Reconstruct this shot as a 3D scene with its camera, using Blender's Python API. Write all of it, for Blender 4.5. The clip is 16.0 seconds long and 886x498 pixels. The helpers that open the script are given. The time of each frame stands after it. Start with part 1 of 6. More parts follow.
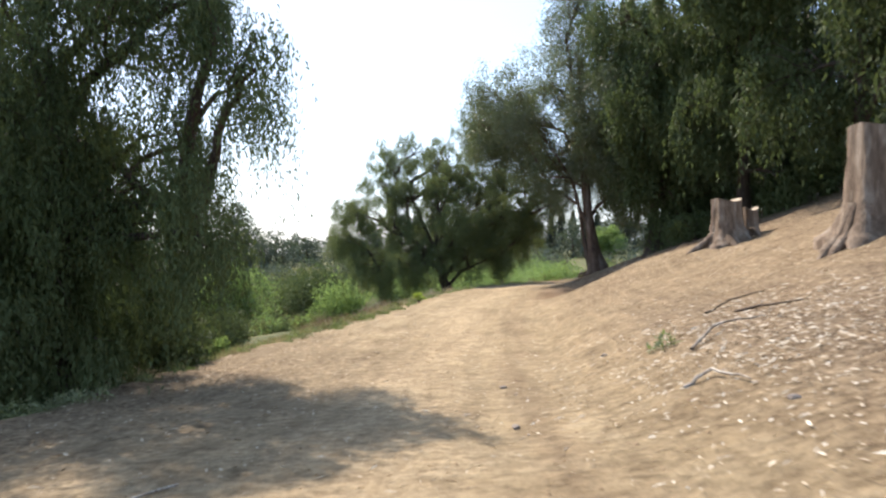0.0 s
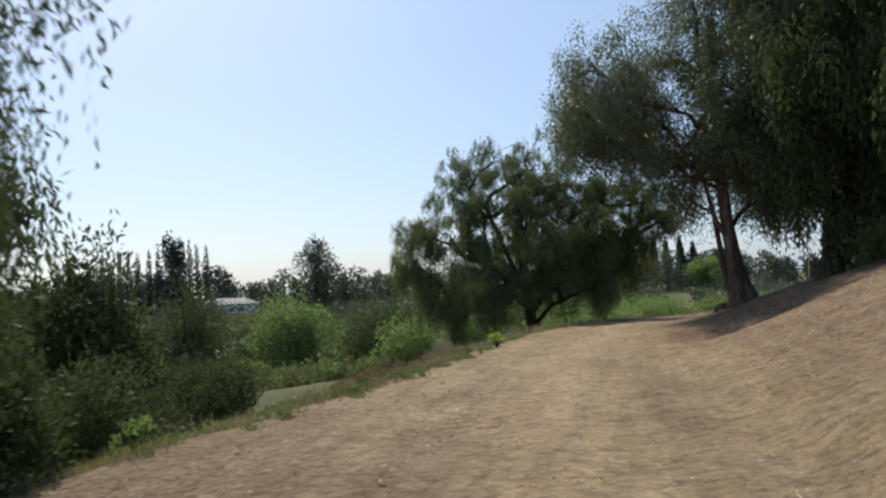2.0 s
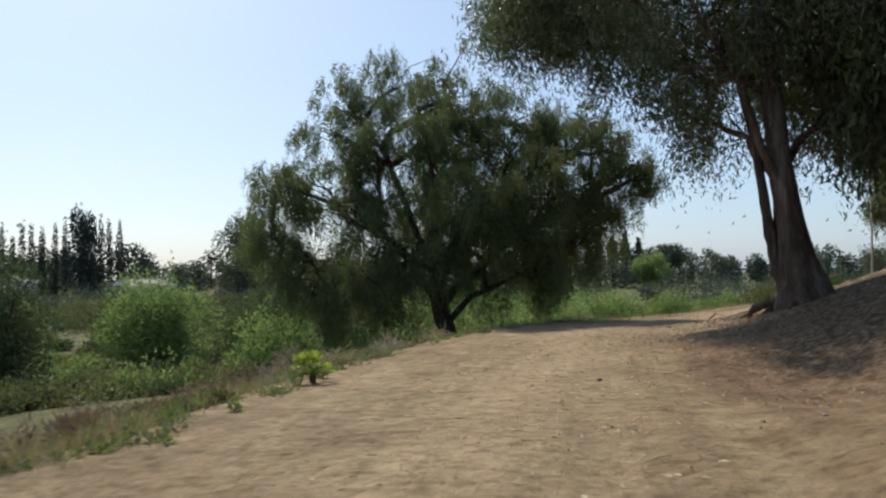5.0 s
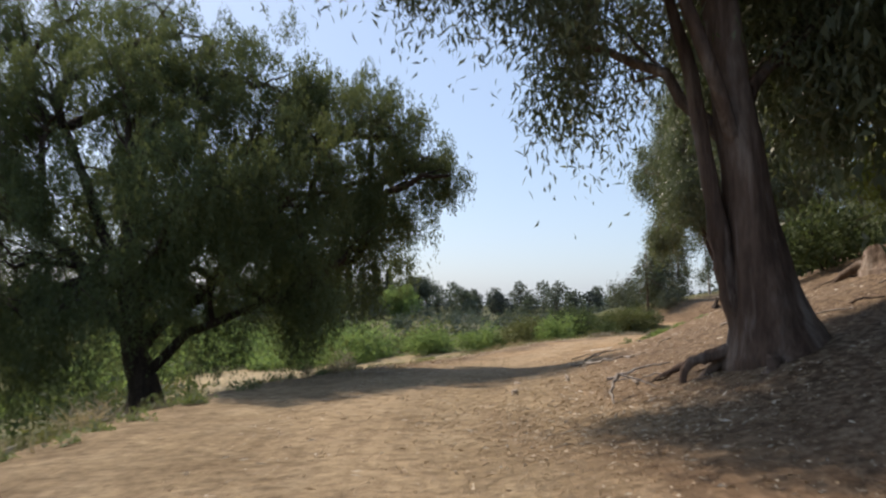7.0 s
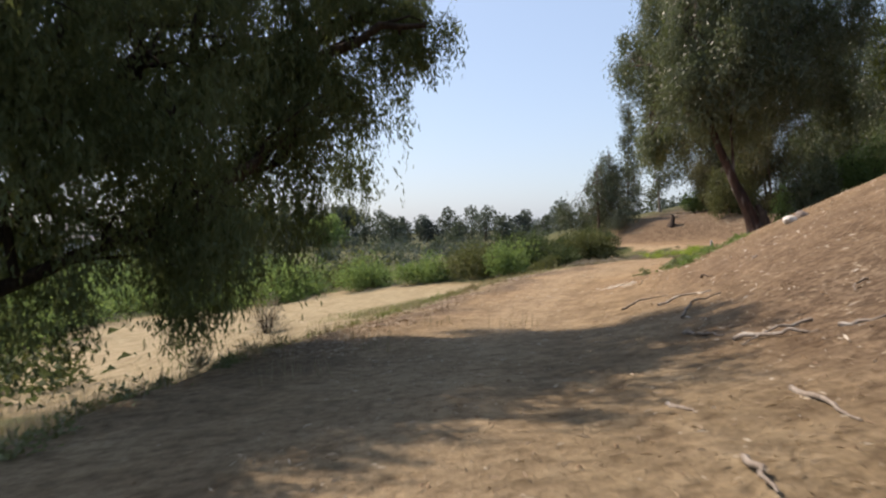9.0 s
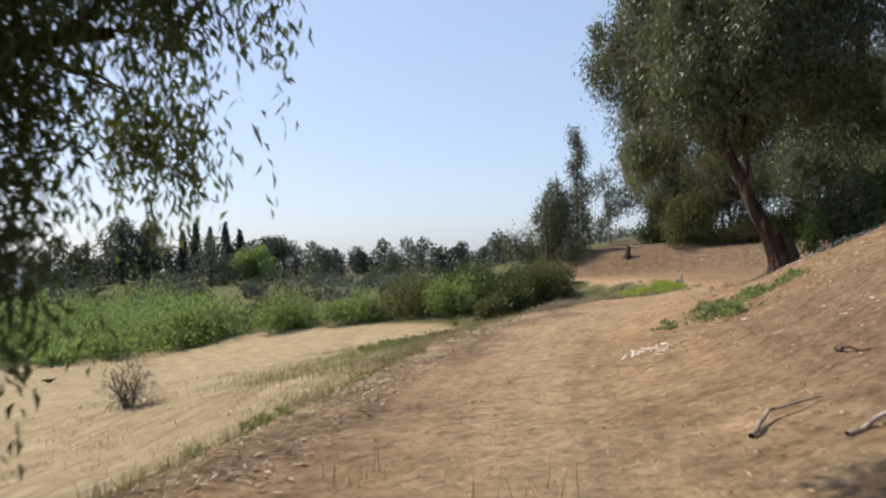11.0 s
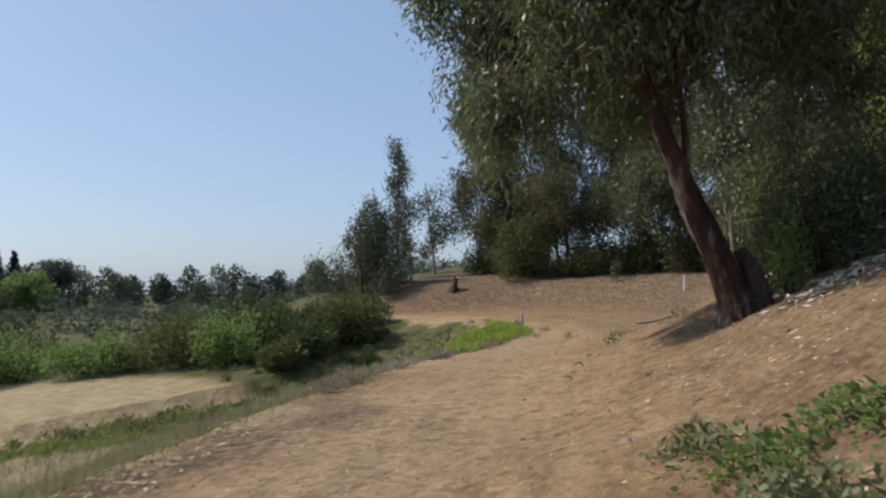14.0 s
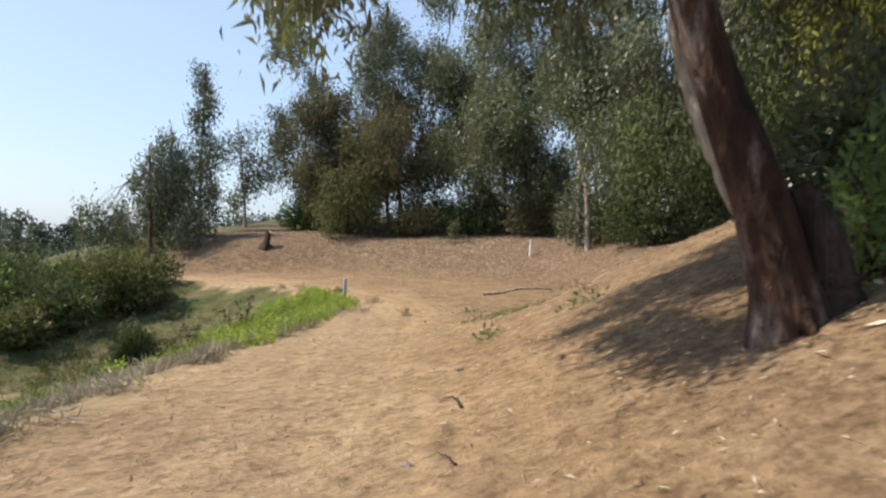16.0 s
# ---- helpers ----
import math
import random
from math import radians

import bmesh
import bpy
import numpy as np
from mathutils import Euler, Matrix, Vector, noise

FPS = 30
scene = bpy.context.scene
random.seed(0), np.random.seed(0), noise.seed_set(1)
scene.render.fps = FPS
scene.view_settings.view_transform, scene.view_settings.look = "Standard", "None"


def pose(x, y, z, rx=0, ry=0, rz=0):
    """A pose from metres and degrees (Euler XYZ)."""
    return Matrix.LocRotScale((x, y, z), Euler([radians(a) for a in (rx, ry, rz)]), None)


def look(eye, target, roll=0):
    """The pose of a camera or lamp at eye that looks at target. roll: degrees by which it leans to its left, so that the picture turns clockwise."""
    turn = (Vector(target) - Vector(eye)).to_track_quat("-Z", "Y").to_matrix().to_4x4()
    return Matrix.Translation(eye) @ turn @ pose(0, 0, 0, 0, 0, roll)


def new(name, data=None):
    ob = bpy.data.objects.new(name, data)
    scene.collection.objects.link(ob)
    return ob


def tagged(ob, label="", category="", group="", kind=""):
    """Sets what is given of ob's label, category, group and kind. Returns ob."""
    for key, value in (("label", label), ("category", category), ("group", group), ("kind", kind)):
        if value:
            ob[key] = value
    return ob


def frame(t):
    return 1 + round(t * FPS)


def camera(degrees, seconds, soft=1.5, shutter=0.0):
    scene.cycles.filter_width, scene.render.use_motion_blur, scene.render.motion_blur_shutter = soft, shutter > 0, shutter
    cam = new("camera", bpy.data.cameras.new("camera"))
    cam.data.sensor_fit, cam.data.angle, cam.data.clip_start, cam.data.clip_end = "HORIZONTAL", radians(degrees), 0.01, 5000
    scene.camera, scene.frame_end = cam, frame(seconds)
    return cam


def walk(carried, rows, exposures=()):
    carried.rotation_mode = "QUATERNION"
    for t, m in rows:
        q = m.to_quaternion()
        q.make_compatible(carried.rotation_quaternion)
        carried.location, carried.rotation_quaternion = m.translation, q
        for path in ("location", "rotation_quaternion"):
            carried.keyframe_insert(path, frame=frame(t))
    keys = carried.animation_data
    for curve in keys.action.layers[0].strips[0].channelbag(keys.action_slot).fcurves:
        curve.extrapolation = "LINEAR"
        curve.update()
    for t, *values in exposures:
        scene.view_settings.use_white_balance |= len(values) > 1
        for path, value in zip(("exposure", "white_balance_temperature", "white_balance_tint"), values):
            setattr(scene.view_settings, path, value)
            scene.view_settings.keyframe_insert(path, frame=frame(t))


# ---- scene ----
cam = camera(62.3, 16.0, soft=2.3, shutter=0.3)
PATH = [
    (0, (0.892, 1.315, 1.592), (0.856, 3.314, 1.586), -2.1),
    (0.5, (0.634, 3.864, 1.535), (0.532, 5.861, 1.548), -1.7),
    (1, (0.462, 6.494, 1.379), (0.313, 8.488, 1.336), -2.4),
    (1.5, (0.528, 9.07, 1.256), (0.308, 11.057, 1.305), -0.8),
    (2, (0.631, 11.745, 1.072), (0.37, 13.726, 1.176), -2.7),
    (2.5, (0.822, 14.46, 0.869), (0.612, 16.448, 0.899), -4.5),
    (3, (1.113, 17.06, 0.762), (1.042, 19.044, 1.007), -3.9),
    (3.5, (1.308, 19.652, 0.603), (1.085, 21.636, 0.713), -2.5),
    (6, (1.895, 31.939, 0.462), (1.92, 33.938, 0.532), -1.4),
    (6.5, (1.897, 34.241, 0.427), (2.088, 36.228, 0.554), -2.4),
    (7, (2.222, 36.671, 0.416), (2.778, 38.586, 0.569), 0.2),
    (7.5, (2.54, 38.947, 0.445), (3.097, 40.868, 0.424), 3.6),
    (8, (2.833, 41.065, 0.449), (3.364, 42.991, 0.365), 2.8),
    (8.5, (3.13, 43.019, 0.465), (3.735, 44.925, 0.418), -0.7),
    (9, (3.564, 45.098, 0.44), (4.314, 46.952, 0.393), -1.8),
    (9.5, (4.061, 47.132, 0.413), (4.797, 48.991, 0.406), 0.6),
    (10, (4.719, 49.026, 0.429), (5.571, 50.836, 0.417), -2.0),
    (12.5, (10.474, 57.503, 0.584), (11.423, 59.261, 0.678), -1.4),
    (13, (11.724, 59.144, 0.59), (12.546, 60.966, 0.656), -3.1),
    (13.5, (13.177, 60.723, 0.557), (14.356, 62.335, 0.67), -4.5),
    (14, (14.644, 62.252, 0.562), (15.951, 63.762, 0.668), -1.1),
    (14.5, (16.092, 63.614, 0.547), (17.512, 65.01, 0.722), -3.7),
    (15, (17.482, 65.012, 0.592), (18.994, 66.314, 0.719), 2.8),
    (15.5, (18.905, 66.318, 0.599), (20.509, 67.51, 0.691), 1.5),
    (16, (20.379, 67.617, 0.573), (22.007, 68.779, 0.567), 0.9),
]
walk(cam, [(t, look(eye, target, roll)) for t, eye, target, roll in PATH],
     exposures=[(0, 1.0, 6550, 12), (0.5, 0.72, 6550, 12), (1.0, 0.35, 6500, 12), (2.0, -0.02, 6350, 11), (2.5, -0.12, 6300, 10), (3.5, -0.1, 6300, 8), (6, 0.2, 6600, 13), (6.5, 0.28, 6650, 15), (7.5, 0.2, 6800, 16), (8.5, 0.24, 6850, 18), (10, 0.32, 6900, 18), (12.5, -0.1, 6400, 15), (13.5, -0.22, 6350, 14), (14.2, -0.14, 6350, 14), (15, 0.15, 6450, 14), (15.5, 0.35, 6600, 14), (16, 0.46, 6700, 14)])
TRAIL = [(2.5, -30, 2.0), (1.2, -12, 0.8), (0.9, 0, 0.05), (0.8, 8, -0.42), (1.0, 17, -0.88), (1.9, 30, -1.05), (3.6, 42, -1.15), (6.6, 51, -1.18), (13.5, 61.72, -1.48), (20.29, 69.09, -1.3), (28.21, 75.32, -1.31), (36.13, 81.55, -1.59), (42.92, 88.35, -1.63), (45.75, 96.84, -1.47), (44.04, 107.03, -1.53), (40.64, 122.88, -2.08), (41.77, 145.52, -3.74), (48.56, 182.88, -6.55), (68.91, 256.49, -7.8)]

def smooth(a, b, x):
    t = np.clip((x - a) / (b - a), 0, 1)
    return t * t * (3 - 2 * t)

# a dense centre line through the knots
_k = np.array(TRAIL, float)
def _dense(k, n=10):
    out = []
    p = np.vstack([2 * k[0] - k[1], k, 2 * k[-1] - k[-2]])
    for i in range(1, len(p) - 2):
        a, b, c, d = p[i - 1:i + 3]
        for j in range(n):
            t = j / n
            out.append(0.5 * (2 * b + (c - a) * t + (2 * a - 5 * b + 4 * c - d) * t * t + (3 * b - a - 3 * c + d) * t ** 3))
    out.append(k[-1])
    return np.array(out)
LINE = _dense(_k)
ACROSS = np.diff(LINE[:, :2], axis=0)
LONG = np.linalg.norm(ACROSS, axis=1)
ARC = np.concatenate([[0], np.cumsum(LONG)])

def trail(x, y):
    """Arc length, distance to the right, and height of the trail next to each place."""
    x, y = np.asarray(x, float), np.asarray(y, float)
    best, arc, side, high = np.full(x.shape, 1e9), np.zeros(x.shape), np.zeros(x.shape), np.zeros(x.shape)
    for i in range(len(ACROSS)):
        ux, uy = ACROSS[i] / LONG[i]
        dx, dy = x - LINE[i, 0], y - LINE[i, 1]
        s = np.clip(dx * ux + dy * uy, 0, LONG[i])
        far = np.hypot(dx - s * ux, dy - s * uy)
        sign = np.where(dx * uy - dy * ux >= 0, 1.0, -1.0)
        near = far < best
        best = np.where(near, far, best)
        side = np.where(near, far * sign, side)
        arc = np.where(near, ARC[i] + s, arc)
        high = np.where(near, LINE[i, 2] + (LINE[i + 1, 2] - LINE[i, 2]) * s / LONG[i], high)
    return arc, side, high

def edge(arc):
    """How far the bare trail reaches to its left."""
    return np.interp(arc, [48, 56, 62, 72, 86.8, 100.2, 112.6, 121.7, 130.7], [7, 5.4, 4.5, 4.5, 4.2, 3.4, 2.49, 1.59, 0.45])


def height(x, y):
    x, y = np.asarray(x, float), np.asarray(y, float)
    arc, d, z = trail(x, y)
    r = np.clip(d, 0, None)
    up = np.where(r < 4.2, 0.042 * r * r, 0.042 * 4.2 ** 2 + 0.34 * (r - 4.2))
    up = np.where(r > 22, 0.741 + 0.34 * 17.8 + 0.1 * (r - 22), up)
    up = np.minimum(up * (1 + 0.3 * smooth(82, 92, arc) * (1 - smooth(119, 128.5, arc))), 9.0)
    # a shoulder of the hill, the hollow behind it, and the fuller lower slope before it
    swell = 0.42 * np.exp(-((x - 8.0) / 3.0) ** 2 - ((y - 29.0) / 3.4) ** 2) - 0.6 * np.exp(-((x - 6.8) / 2.2) ** 2 - ((y - 37.4) / 3.2) ** 2)
    up = up + (swell + 0.28 * np.exp(-((d - 3.6) / 1.8) ** 2) * smooth(34, 42, arc) * (1 - smooth(50, 58, arc))) * smooth(1.2, 3.2, d)
    half = edge(arc)
    l = np.clip(-d - half, 0, None)
    down = np.where(l < 4, 0.3 * l * smooth(0, 1.0, l), 1.2 + 0.14 * (l - 4)) + 0.03 * np.clip(-d, 0, half)
    down = down + 0.55 * smooth(0, 1.3, l) * smooth(70, 84, arc) * (1 - smooth(96, 104, arc))
    down = down + 0.65 * smooth(1.5, 5.0, l) * smooth(114, 124, arc) * (1 - smooth(138, 148, arc))
    low = -6.6 + 0.012 * np.clip(np.hypot(x, y) - 160, 0, 400)
    # beyond the clearing the hillside gives way to a bank
    turn = smooth(117.1, 128.5, arc)
    fade = 1 - smooth(162.4, 190.7, arc)
    flat = np.interp(arc, [119.4, 128.5, 137.5, 146.6, 153.4], [3.4, 5.66, 10.19, 7.93, 3.96])
    bank = 0.03 * r + 1.92 * smooth(flat, flat + 5.1, r) + 0.10 * np.clip(r - flat - 4.5, 0, 60)
    right = (up * (1 - turn) + np.minimum(bank, 4.75) * turn) * fade
    z = z + right - down
    z = z + (low - z) * smooth(38, 95, r)
    return np.maximum(z, low)

# ---- light ----
SUN_AZ, SUN_EL = -33.0, 47.0          # degrees to the right of +y, and above the horizon
world = bpy.data.worlds.new("sky")
scene.world = world
world.use_nodes = True
wn = world.node_tree.nodes
sky = wn.new("ShaderNodeTexSky")
sky.sky_type, sky.sun_disc = "NISHITA", False
sky.sun_elevation, sky.sun_rotation = radians(SUN_EL), radians(SUN_AZ)
sky.air_density, sky.dust_density, sky.ozone_density = 1.0, 1.4, 2.2
haze = wn.new("ShaderNodeMix")        # thin even summer haze over the clear sky
haze.data_type = "RGBA"
haze.inputs[0].default_value = 0.36
haze.inputs[7].default_value = (4.7, 6.6, 9.0, 1)
world.node_tree.links.new(sky.outputs["Color"], haze.inputs[6])
world.node_tree.links.new(haze.outputs[2], wn["Background"].inputs["Color"])
wn["Background"].inputs["Strength"].default_value = 0.121
sun = new("sun", bpy.data.lights.new("sun", "SUN"))
sun.data.energy, sun.data.angle, sun.data.color = 5.0, radians(0.55), (1.0, 0.90, 0.76)
SUN_WAY = Vector((math.sin(radians(SUN_AZ)) * math.cos(radians(SUN_EL)), math.cos(radians(SUN_AZ)) * math.cos(radians(SUN_EL)), math.sin(radians(SUN_EL))))
sun.matrix_world = look(SUN_WAY * 200, (0, 0, 0))
scene.view_settings.exposure = 0.0


# ---- materials ----
def material(name):
    m = bpy.data.materials.new(name)
    m.use_nodes = True
    t = m.node_tree
    t.nodes.clear()
    return m, t.nodes, t.links


def ramp(nodes, links, fac, stops):
    r = nodes.new("ShaderNodeValToRGB")
    while len(r.color_ramp.elements) < len(stops):
        r.color_ramp.elements.new(0.5)
    for e, (p, c) in zip(r.color_ramp.elements, stops):
        e.position, e.color = p, (*c, 1)
    links.new(fac, r.inputs["Fac"])
    return r.outputs["Color"]


def noise_of(nodes, links, scale, detail=4.0, rough=0.55, stretch=(1, 1, 1), where=None):
    n = nodes.new("ShaderNodeTexNoise")
    n.inputs["Scale"].default_value, n.inputs["Detail"].default_value, n.inputs["Roughness"].default_value = scale, detail, rough
    c = where or nodes.new("ShaderNodeTexCoord").outputs["Object"]
    if stretch != (1, 1, 1):
        m = nodes.new("ShaderNodeMapping")
        m.inputs["Scale"].default_value = stretch
        links.new(c, m.inputs["Vector"])
        c = m.outputs["Vector"]
    links.new(c, n.inputs["Vector"])
    return n.outputs["Fac"]


def blend(nodes, links, fac, a, b, kind="MIX"):
    m = nodes.new("ShaderNodeMix")
    m.data_type, m.blend_type = "RGBA", kind
    if isinstance(fac, float):
        m.inputs[0].default_value = fac
    else:
        links.new(fac, m.inputs[0])
    for slot, v in ((6, a), (7, b)):
        if isinstance(v, tuple):
            m.inputs[slot].default_value = (*v, 1)
        else:
            links.new(v, m.inputs[slot])
    return m.outputs[2]


def maths(nodes, links, kind, a, b=0.0):
    m = nodes.new("ShaderNodeMath")
    m.operation = kind
    m.use_clamp = True
    for slot, v in ((0, a), (1, b)):
        if isinstance(v, (int, float)):
            m.inputs[slot].default_value = v
        else:
            links.new(v, m.inputs[slot])
    return m.outputs[0]


def finish(nodes, links, colour, rough=0.9, height=None, depth=0.02, metal=0.0, spec=0.3):
    p = nodes.new("ShaderNodeBsdfPrincipled")
    o = nodes.new("ShaderNodeOutputMaterial")
    if isinstance(colour, tuple):
        p.inputs["Base Color"].default_value = (*colour, 1)
    else:
        links.new(colour, p.inputs["Base Color"])
    if isinstance(rough, float):
        p.inputs["Roughness"].default_value = rough
    else:
        links.new(rough, p.inputs["Roughness"])
    p.inputs["Metallic"].default_value = metal
    p.inputs["Specular IOR Level"].default_value = spec
    if height is not None:
        b = nodes.new("ShaderNodeBump")
        b.inputs["Distance"].default_value = depth
        b.inputs["Strength"].default_value = 1.0
        links.new(height, b.inputs["Height"])
        links.new(b.outputs["Normal"], p.inputs["Normal"])
    links.new(p.outputs["BSDF"], o.inputs["Surface"])
    return p


def leaf_material(name, dark, mid, light, through_colour, share=0.35, rough=0.7, spec=0.12):
    m, n, l = material(name)
    g = n.new("ShaderNodeNewGeometry")
    c = ramp(n, l, g.outputs["Random Per Island"], [(0.0, dark), (0.55, mid), (1.0, light)])
    big = noise_of(n, l, 0.35, 3)
    c = blend(n, l, maths(n, l, "MULTIPLY", big, 0.55), c, tuple(v * 0.55 for v in mid))
    tone = noise_of(n, l, 0.16, 3)
    c = blend(n, l, maths(n, l, "MULTIPLY", ramp(n, l, tone, [(0.46, (0, 0, 0)), (0.62, (1, 1, 1))]), 0.45), c, tuple(min(1.0, v * 1.25) for v in light))
    p = n.new("ShaderNodeBsdfPrincipled")
    l.new(c, p.inputs["Base Color"])
    p.inputs["Roughness"].default_value, p.inputs["Specular IOR Level"].default_value = rough, spec
    t = n.new("ShaderNodeBsdfTranslucent")
    t.inputs["Color"].default_value = (*through_colour, 1)
    x = n.new("ShaderNodeMixShader")
    x.inputs[0].default_value = share
    l.new(p.outputs[0], x.inputs[1])
    l.new(t.outputs[0], x.inputs[2])
    o = n.new("ShaderNodeOutputMaterial")
    l.new(x.outputs[0], o.inputs["Surface"])
    return m


PEPPER = leaf_material("pepper leaf", (0.054, 0.074, 0.037), (0.106, 0.132, 0.065), (0.165, 0.196, 0.102), (0.165, 0.205, 0.072), 0.36)
GUM = leaf_material("gum leaf", (0.052, 0.066, 0.038), (0.100, 0.118, 0.068), (0.22, 0.24, 0.16), (0.15, 0.19, 0.065), 0.28, 0.4, 0.3)
GREY_GUM = leaf_material("grey gum leaf", (0.058, 0.069, 0.045), (0.105, 0.118, 0.078), (0.19, 0.205, 0.145), (0.12, 0.15, 0.06), 0.22, 0.5)
# also the darker pepper leaf, with deep crown shade put into its colour
BUSH = leaf_material("scrub and shaded pepper leaf", (0.036, 0.050, 0.022), (0.066, 0.088, 0.038), (0.115, 0.14, 0.065), (0.11, 0.15, 0.05), 0.24)
LUSH = leaf_material("lush leaf", (0.08, 0.12, 0.042), (0.14, 0.20, 0.075), (0.22, 0.29, 0.12), (0.22, 0.32, 0.09), 0.42)
OLIVE = leaf_material("dusty olive leaf", (0.07, 0.078, 0.032), (0.12, 0.128, 0.056), (0.19, 0.19, 0.095), (0.15, 0.17, 0.05), 0.28)
BROWN_GUM = leaf_material("dry olive gum leaf", (0.058, 0.056, 0.030), (0.10, 0.096, 0.054), (0.17, 0.165, 0.10), (0.15, 0.15, 0.06), 0.25)
SUNNY = leaf_material("sunny yellow-green leaf", (0.11, 0.125, 0.03), (0.18, 0.195, 0.05), (0.28, 0.285, 0.10), (0.28, 0.32, 0.06), 0.35)
# greyed leaf colours of the far trees stand in for distance haze
HAZED_FAR_LEAF = leaf_material("haze-greyed distant leaf", (0.075, 0.088, 0.072), (0.105, 0.12, 0.095), (0.14, 0.155, 0.125), (0.09, 0.12, 0.05), 0.2, 0.8)
CYPRESS = leaf_material("cypress leaf", (0.036, 0.046, 0.042), (0.05, 0.062, 0.055), (0.07, 0.085, 0.07), (0.04, 0.06, 0.03), 0.12, 0.8)
GRASS = leaf_material("green grass", (0.09, 0.105, 0.04), (0.15, 0.17, 0.07), (0.24, 0.25, 0.12), (0.24, 0.29, 0.09), 0.4)
BRIGHT = leaf_material("bright grass", (0.13, 0.18, 0.04), (0.21, 0.29, 0.06), (0.33, 0.40, 0.11), (0.36, 0.48, 0.08), 0.45)
DRY = leaf_material("dry grass", (0.20, 0.17, 0.10), (0.30, 0.26, 0.16), (0.40, 0.36, 0.24), (0.34, 0.28, 0.14), 0.25, 0.8)
GREY_DRY = leaf_material("grey dead grass", (0.21, 0.19, 0.145), (0.30, 0.275, 0.21), (0.40, 0.37, 0.29), (0.26, 0.22, 0.15), 0.25, 0.8)
BROWN_DRY = leaf_material("reddish dead brush", (0.13, 0.09, 0.055), (0.21, 0.155, 0.10), (0.31, 0.24, 0.165), (0.2, 0.14, 0.08), 0.2, 0.8)
LITTER = leaf_material("fallen gum leaves", (0.16, 0.10, 0.06), (0.33, 0.25, 0.16), (0.62, 0.55, 0.43), (0.3, 0.2, 0.1), 0.08, 0.7)
PALE_LITTER = leaf_material("bleached bark strips", (0.36, 0.29, 0.21), (0.55, 0.48, 0.38), (0.74, 0.69, 0.60), (0.3, 0.2, 0.1), 0.05, 0.8)
HERB = leaf_material("herb leaf", (0.12, 0.14, 0.07), (0.19, 0.21, 0.115), (0.30, 0.31, 0.19), (0.18, 0.25, 0.06), 0.3)


def bark_material(name, a, b, c, scale=3.0, rough=0.85, depth=0.05, run=0.14):
    m, n, l = material(name)
    patch = noise_of(n, l, scale, 5, 0.6, (1, 1, 0.28))
    col = ramp(n, l, patch, [(0.32, a), (0.5, b), (0.68, c)])
    fine = noise_of(n, l, scale * 6, 6, 0.65, (1, 1, run))
    streak = noise_of(n, l, scale * 2.2, 4, 0.6, (1, 1, run * 0.7))
    col = blend(n, l, ramp(n, l, streak, [(0.57, (0, 0, 0)), (0.66, (0.6, 0.6, 0.6))]), col, c)
    col = blend(n, l, 0.75, col, ramp(n, l, fine, [(0.3, (0.25, 0.22, 0.2)), (0.66, (1, 1, 1))]), "MULTIPLY")
    finish(n, l, col, rough, maths(n, l, "ADD", fine, maths(n, l, "MULTIPLY", patch, 0.6)), depth, spec=0.2)
    return m


GUM_BARK = bark_material("gum bark", (0.07, 0.042, 0.030), (0.14, 0.095, 0.07), (0.27, 0.22, 0.185), 1.6, depth=0.08)
RED_BARK = bark_material("reddish gum bark", (0.034, 0.018, 0.013), (0.085, 0.044, 0.030), (0.34, 0.30, 0.275), 1.7, depth=0.09, rough=0.6, run=0.34)
DARK_BARK = bark_material("rough dark bark", (0.045, 0.034, 0.026), (0.075, 0.055, 0.042), (0.12, 0.09, 0.07), 3.0)
PALE_BARK = bark_material("pale gum bark", (0.22, 0.18, 0.14), (0.38, 0.34, 0.29), (0.55, 0.52, 0.47), 2.0)
STUMP_BARK = bark_material("weathered stump wood", (0.11, 0.075, 0.052), (0.21, 0.155, 0.115), (0.36, 0.30, 0.245), 2.4)
DEAD_WOOD = bark_material("dead grey wood", (0.20, 0.16, 0.125), (0.36, 0.31, 0.26), (0.58, 0.54, 0.48), 4.0, depth=0.01)
PALE_WOOD = bark_material("bleached split wood", (0.42, 0.35, 0.26), (0.58, 0.50, 0.39), (0.74, 0.67, 0.55), 4.0, depth=0.01)
ROTTEN = bark_material("dark rotten wood", (0.03, 0.022, 0.017), (0.06, 0.042, 0.032), (0.11, 0.08, 0.06), 5.0, depth=0.01)


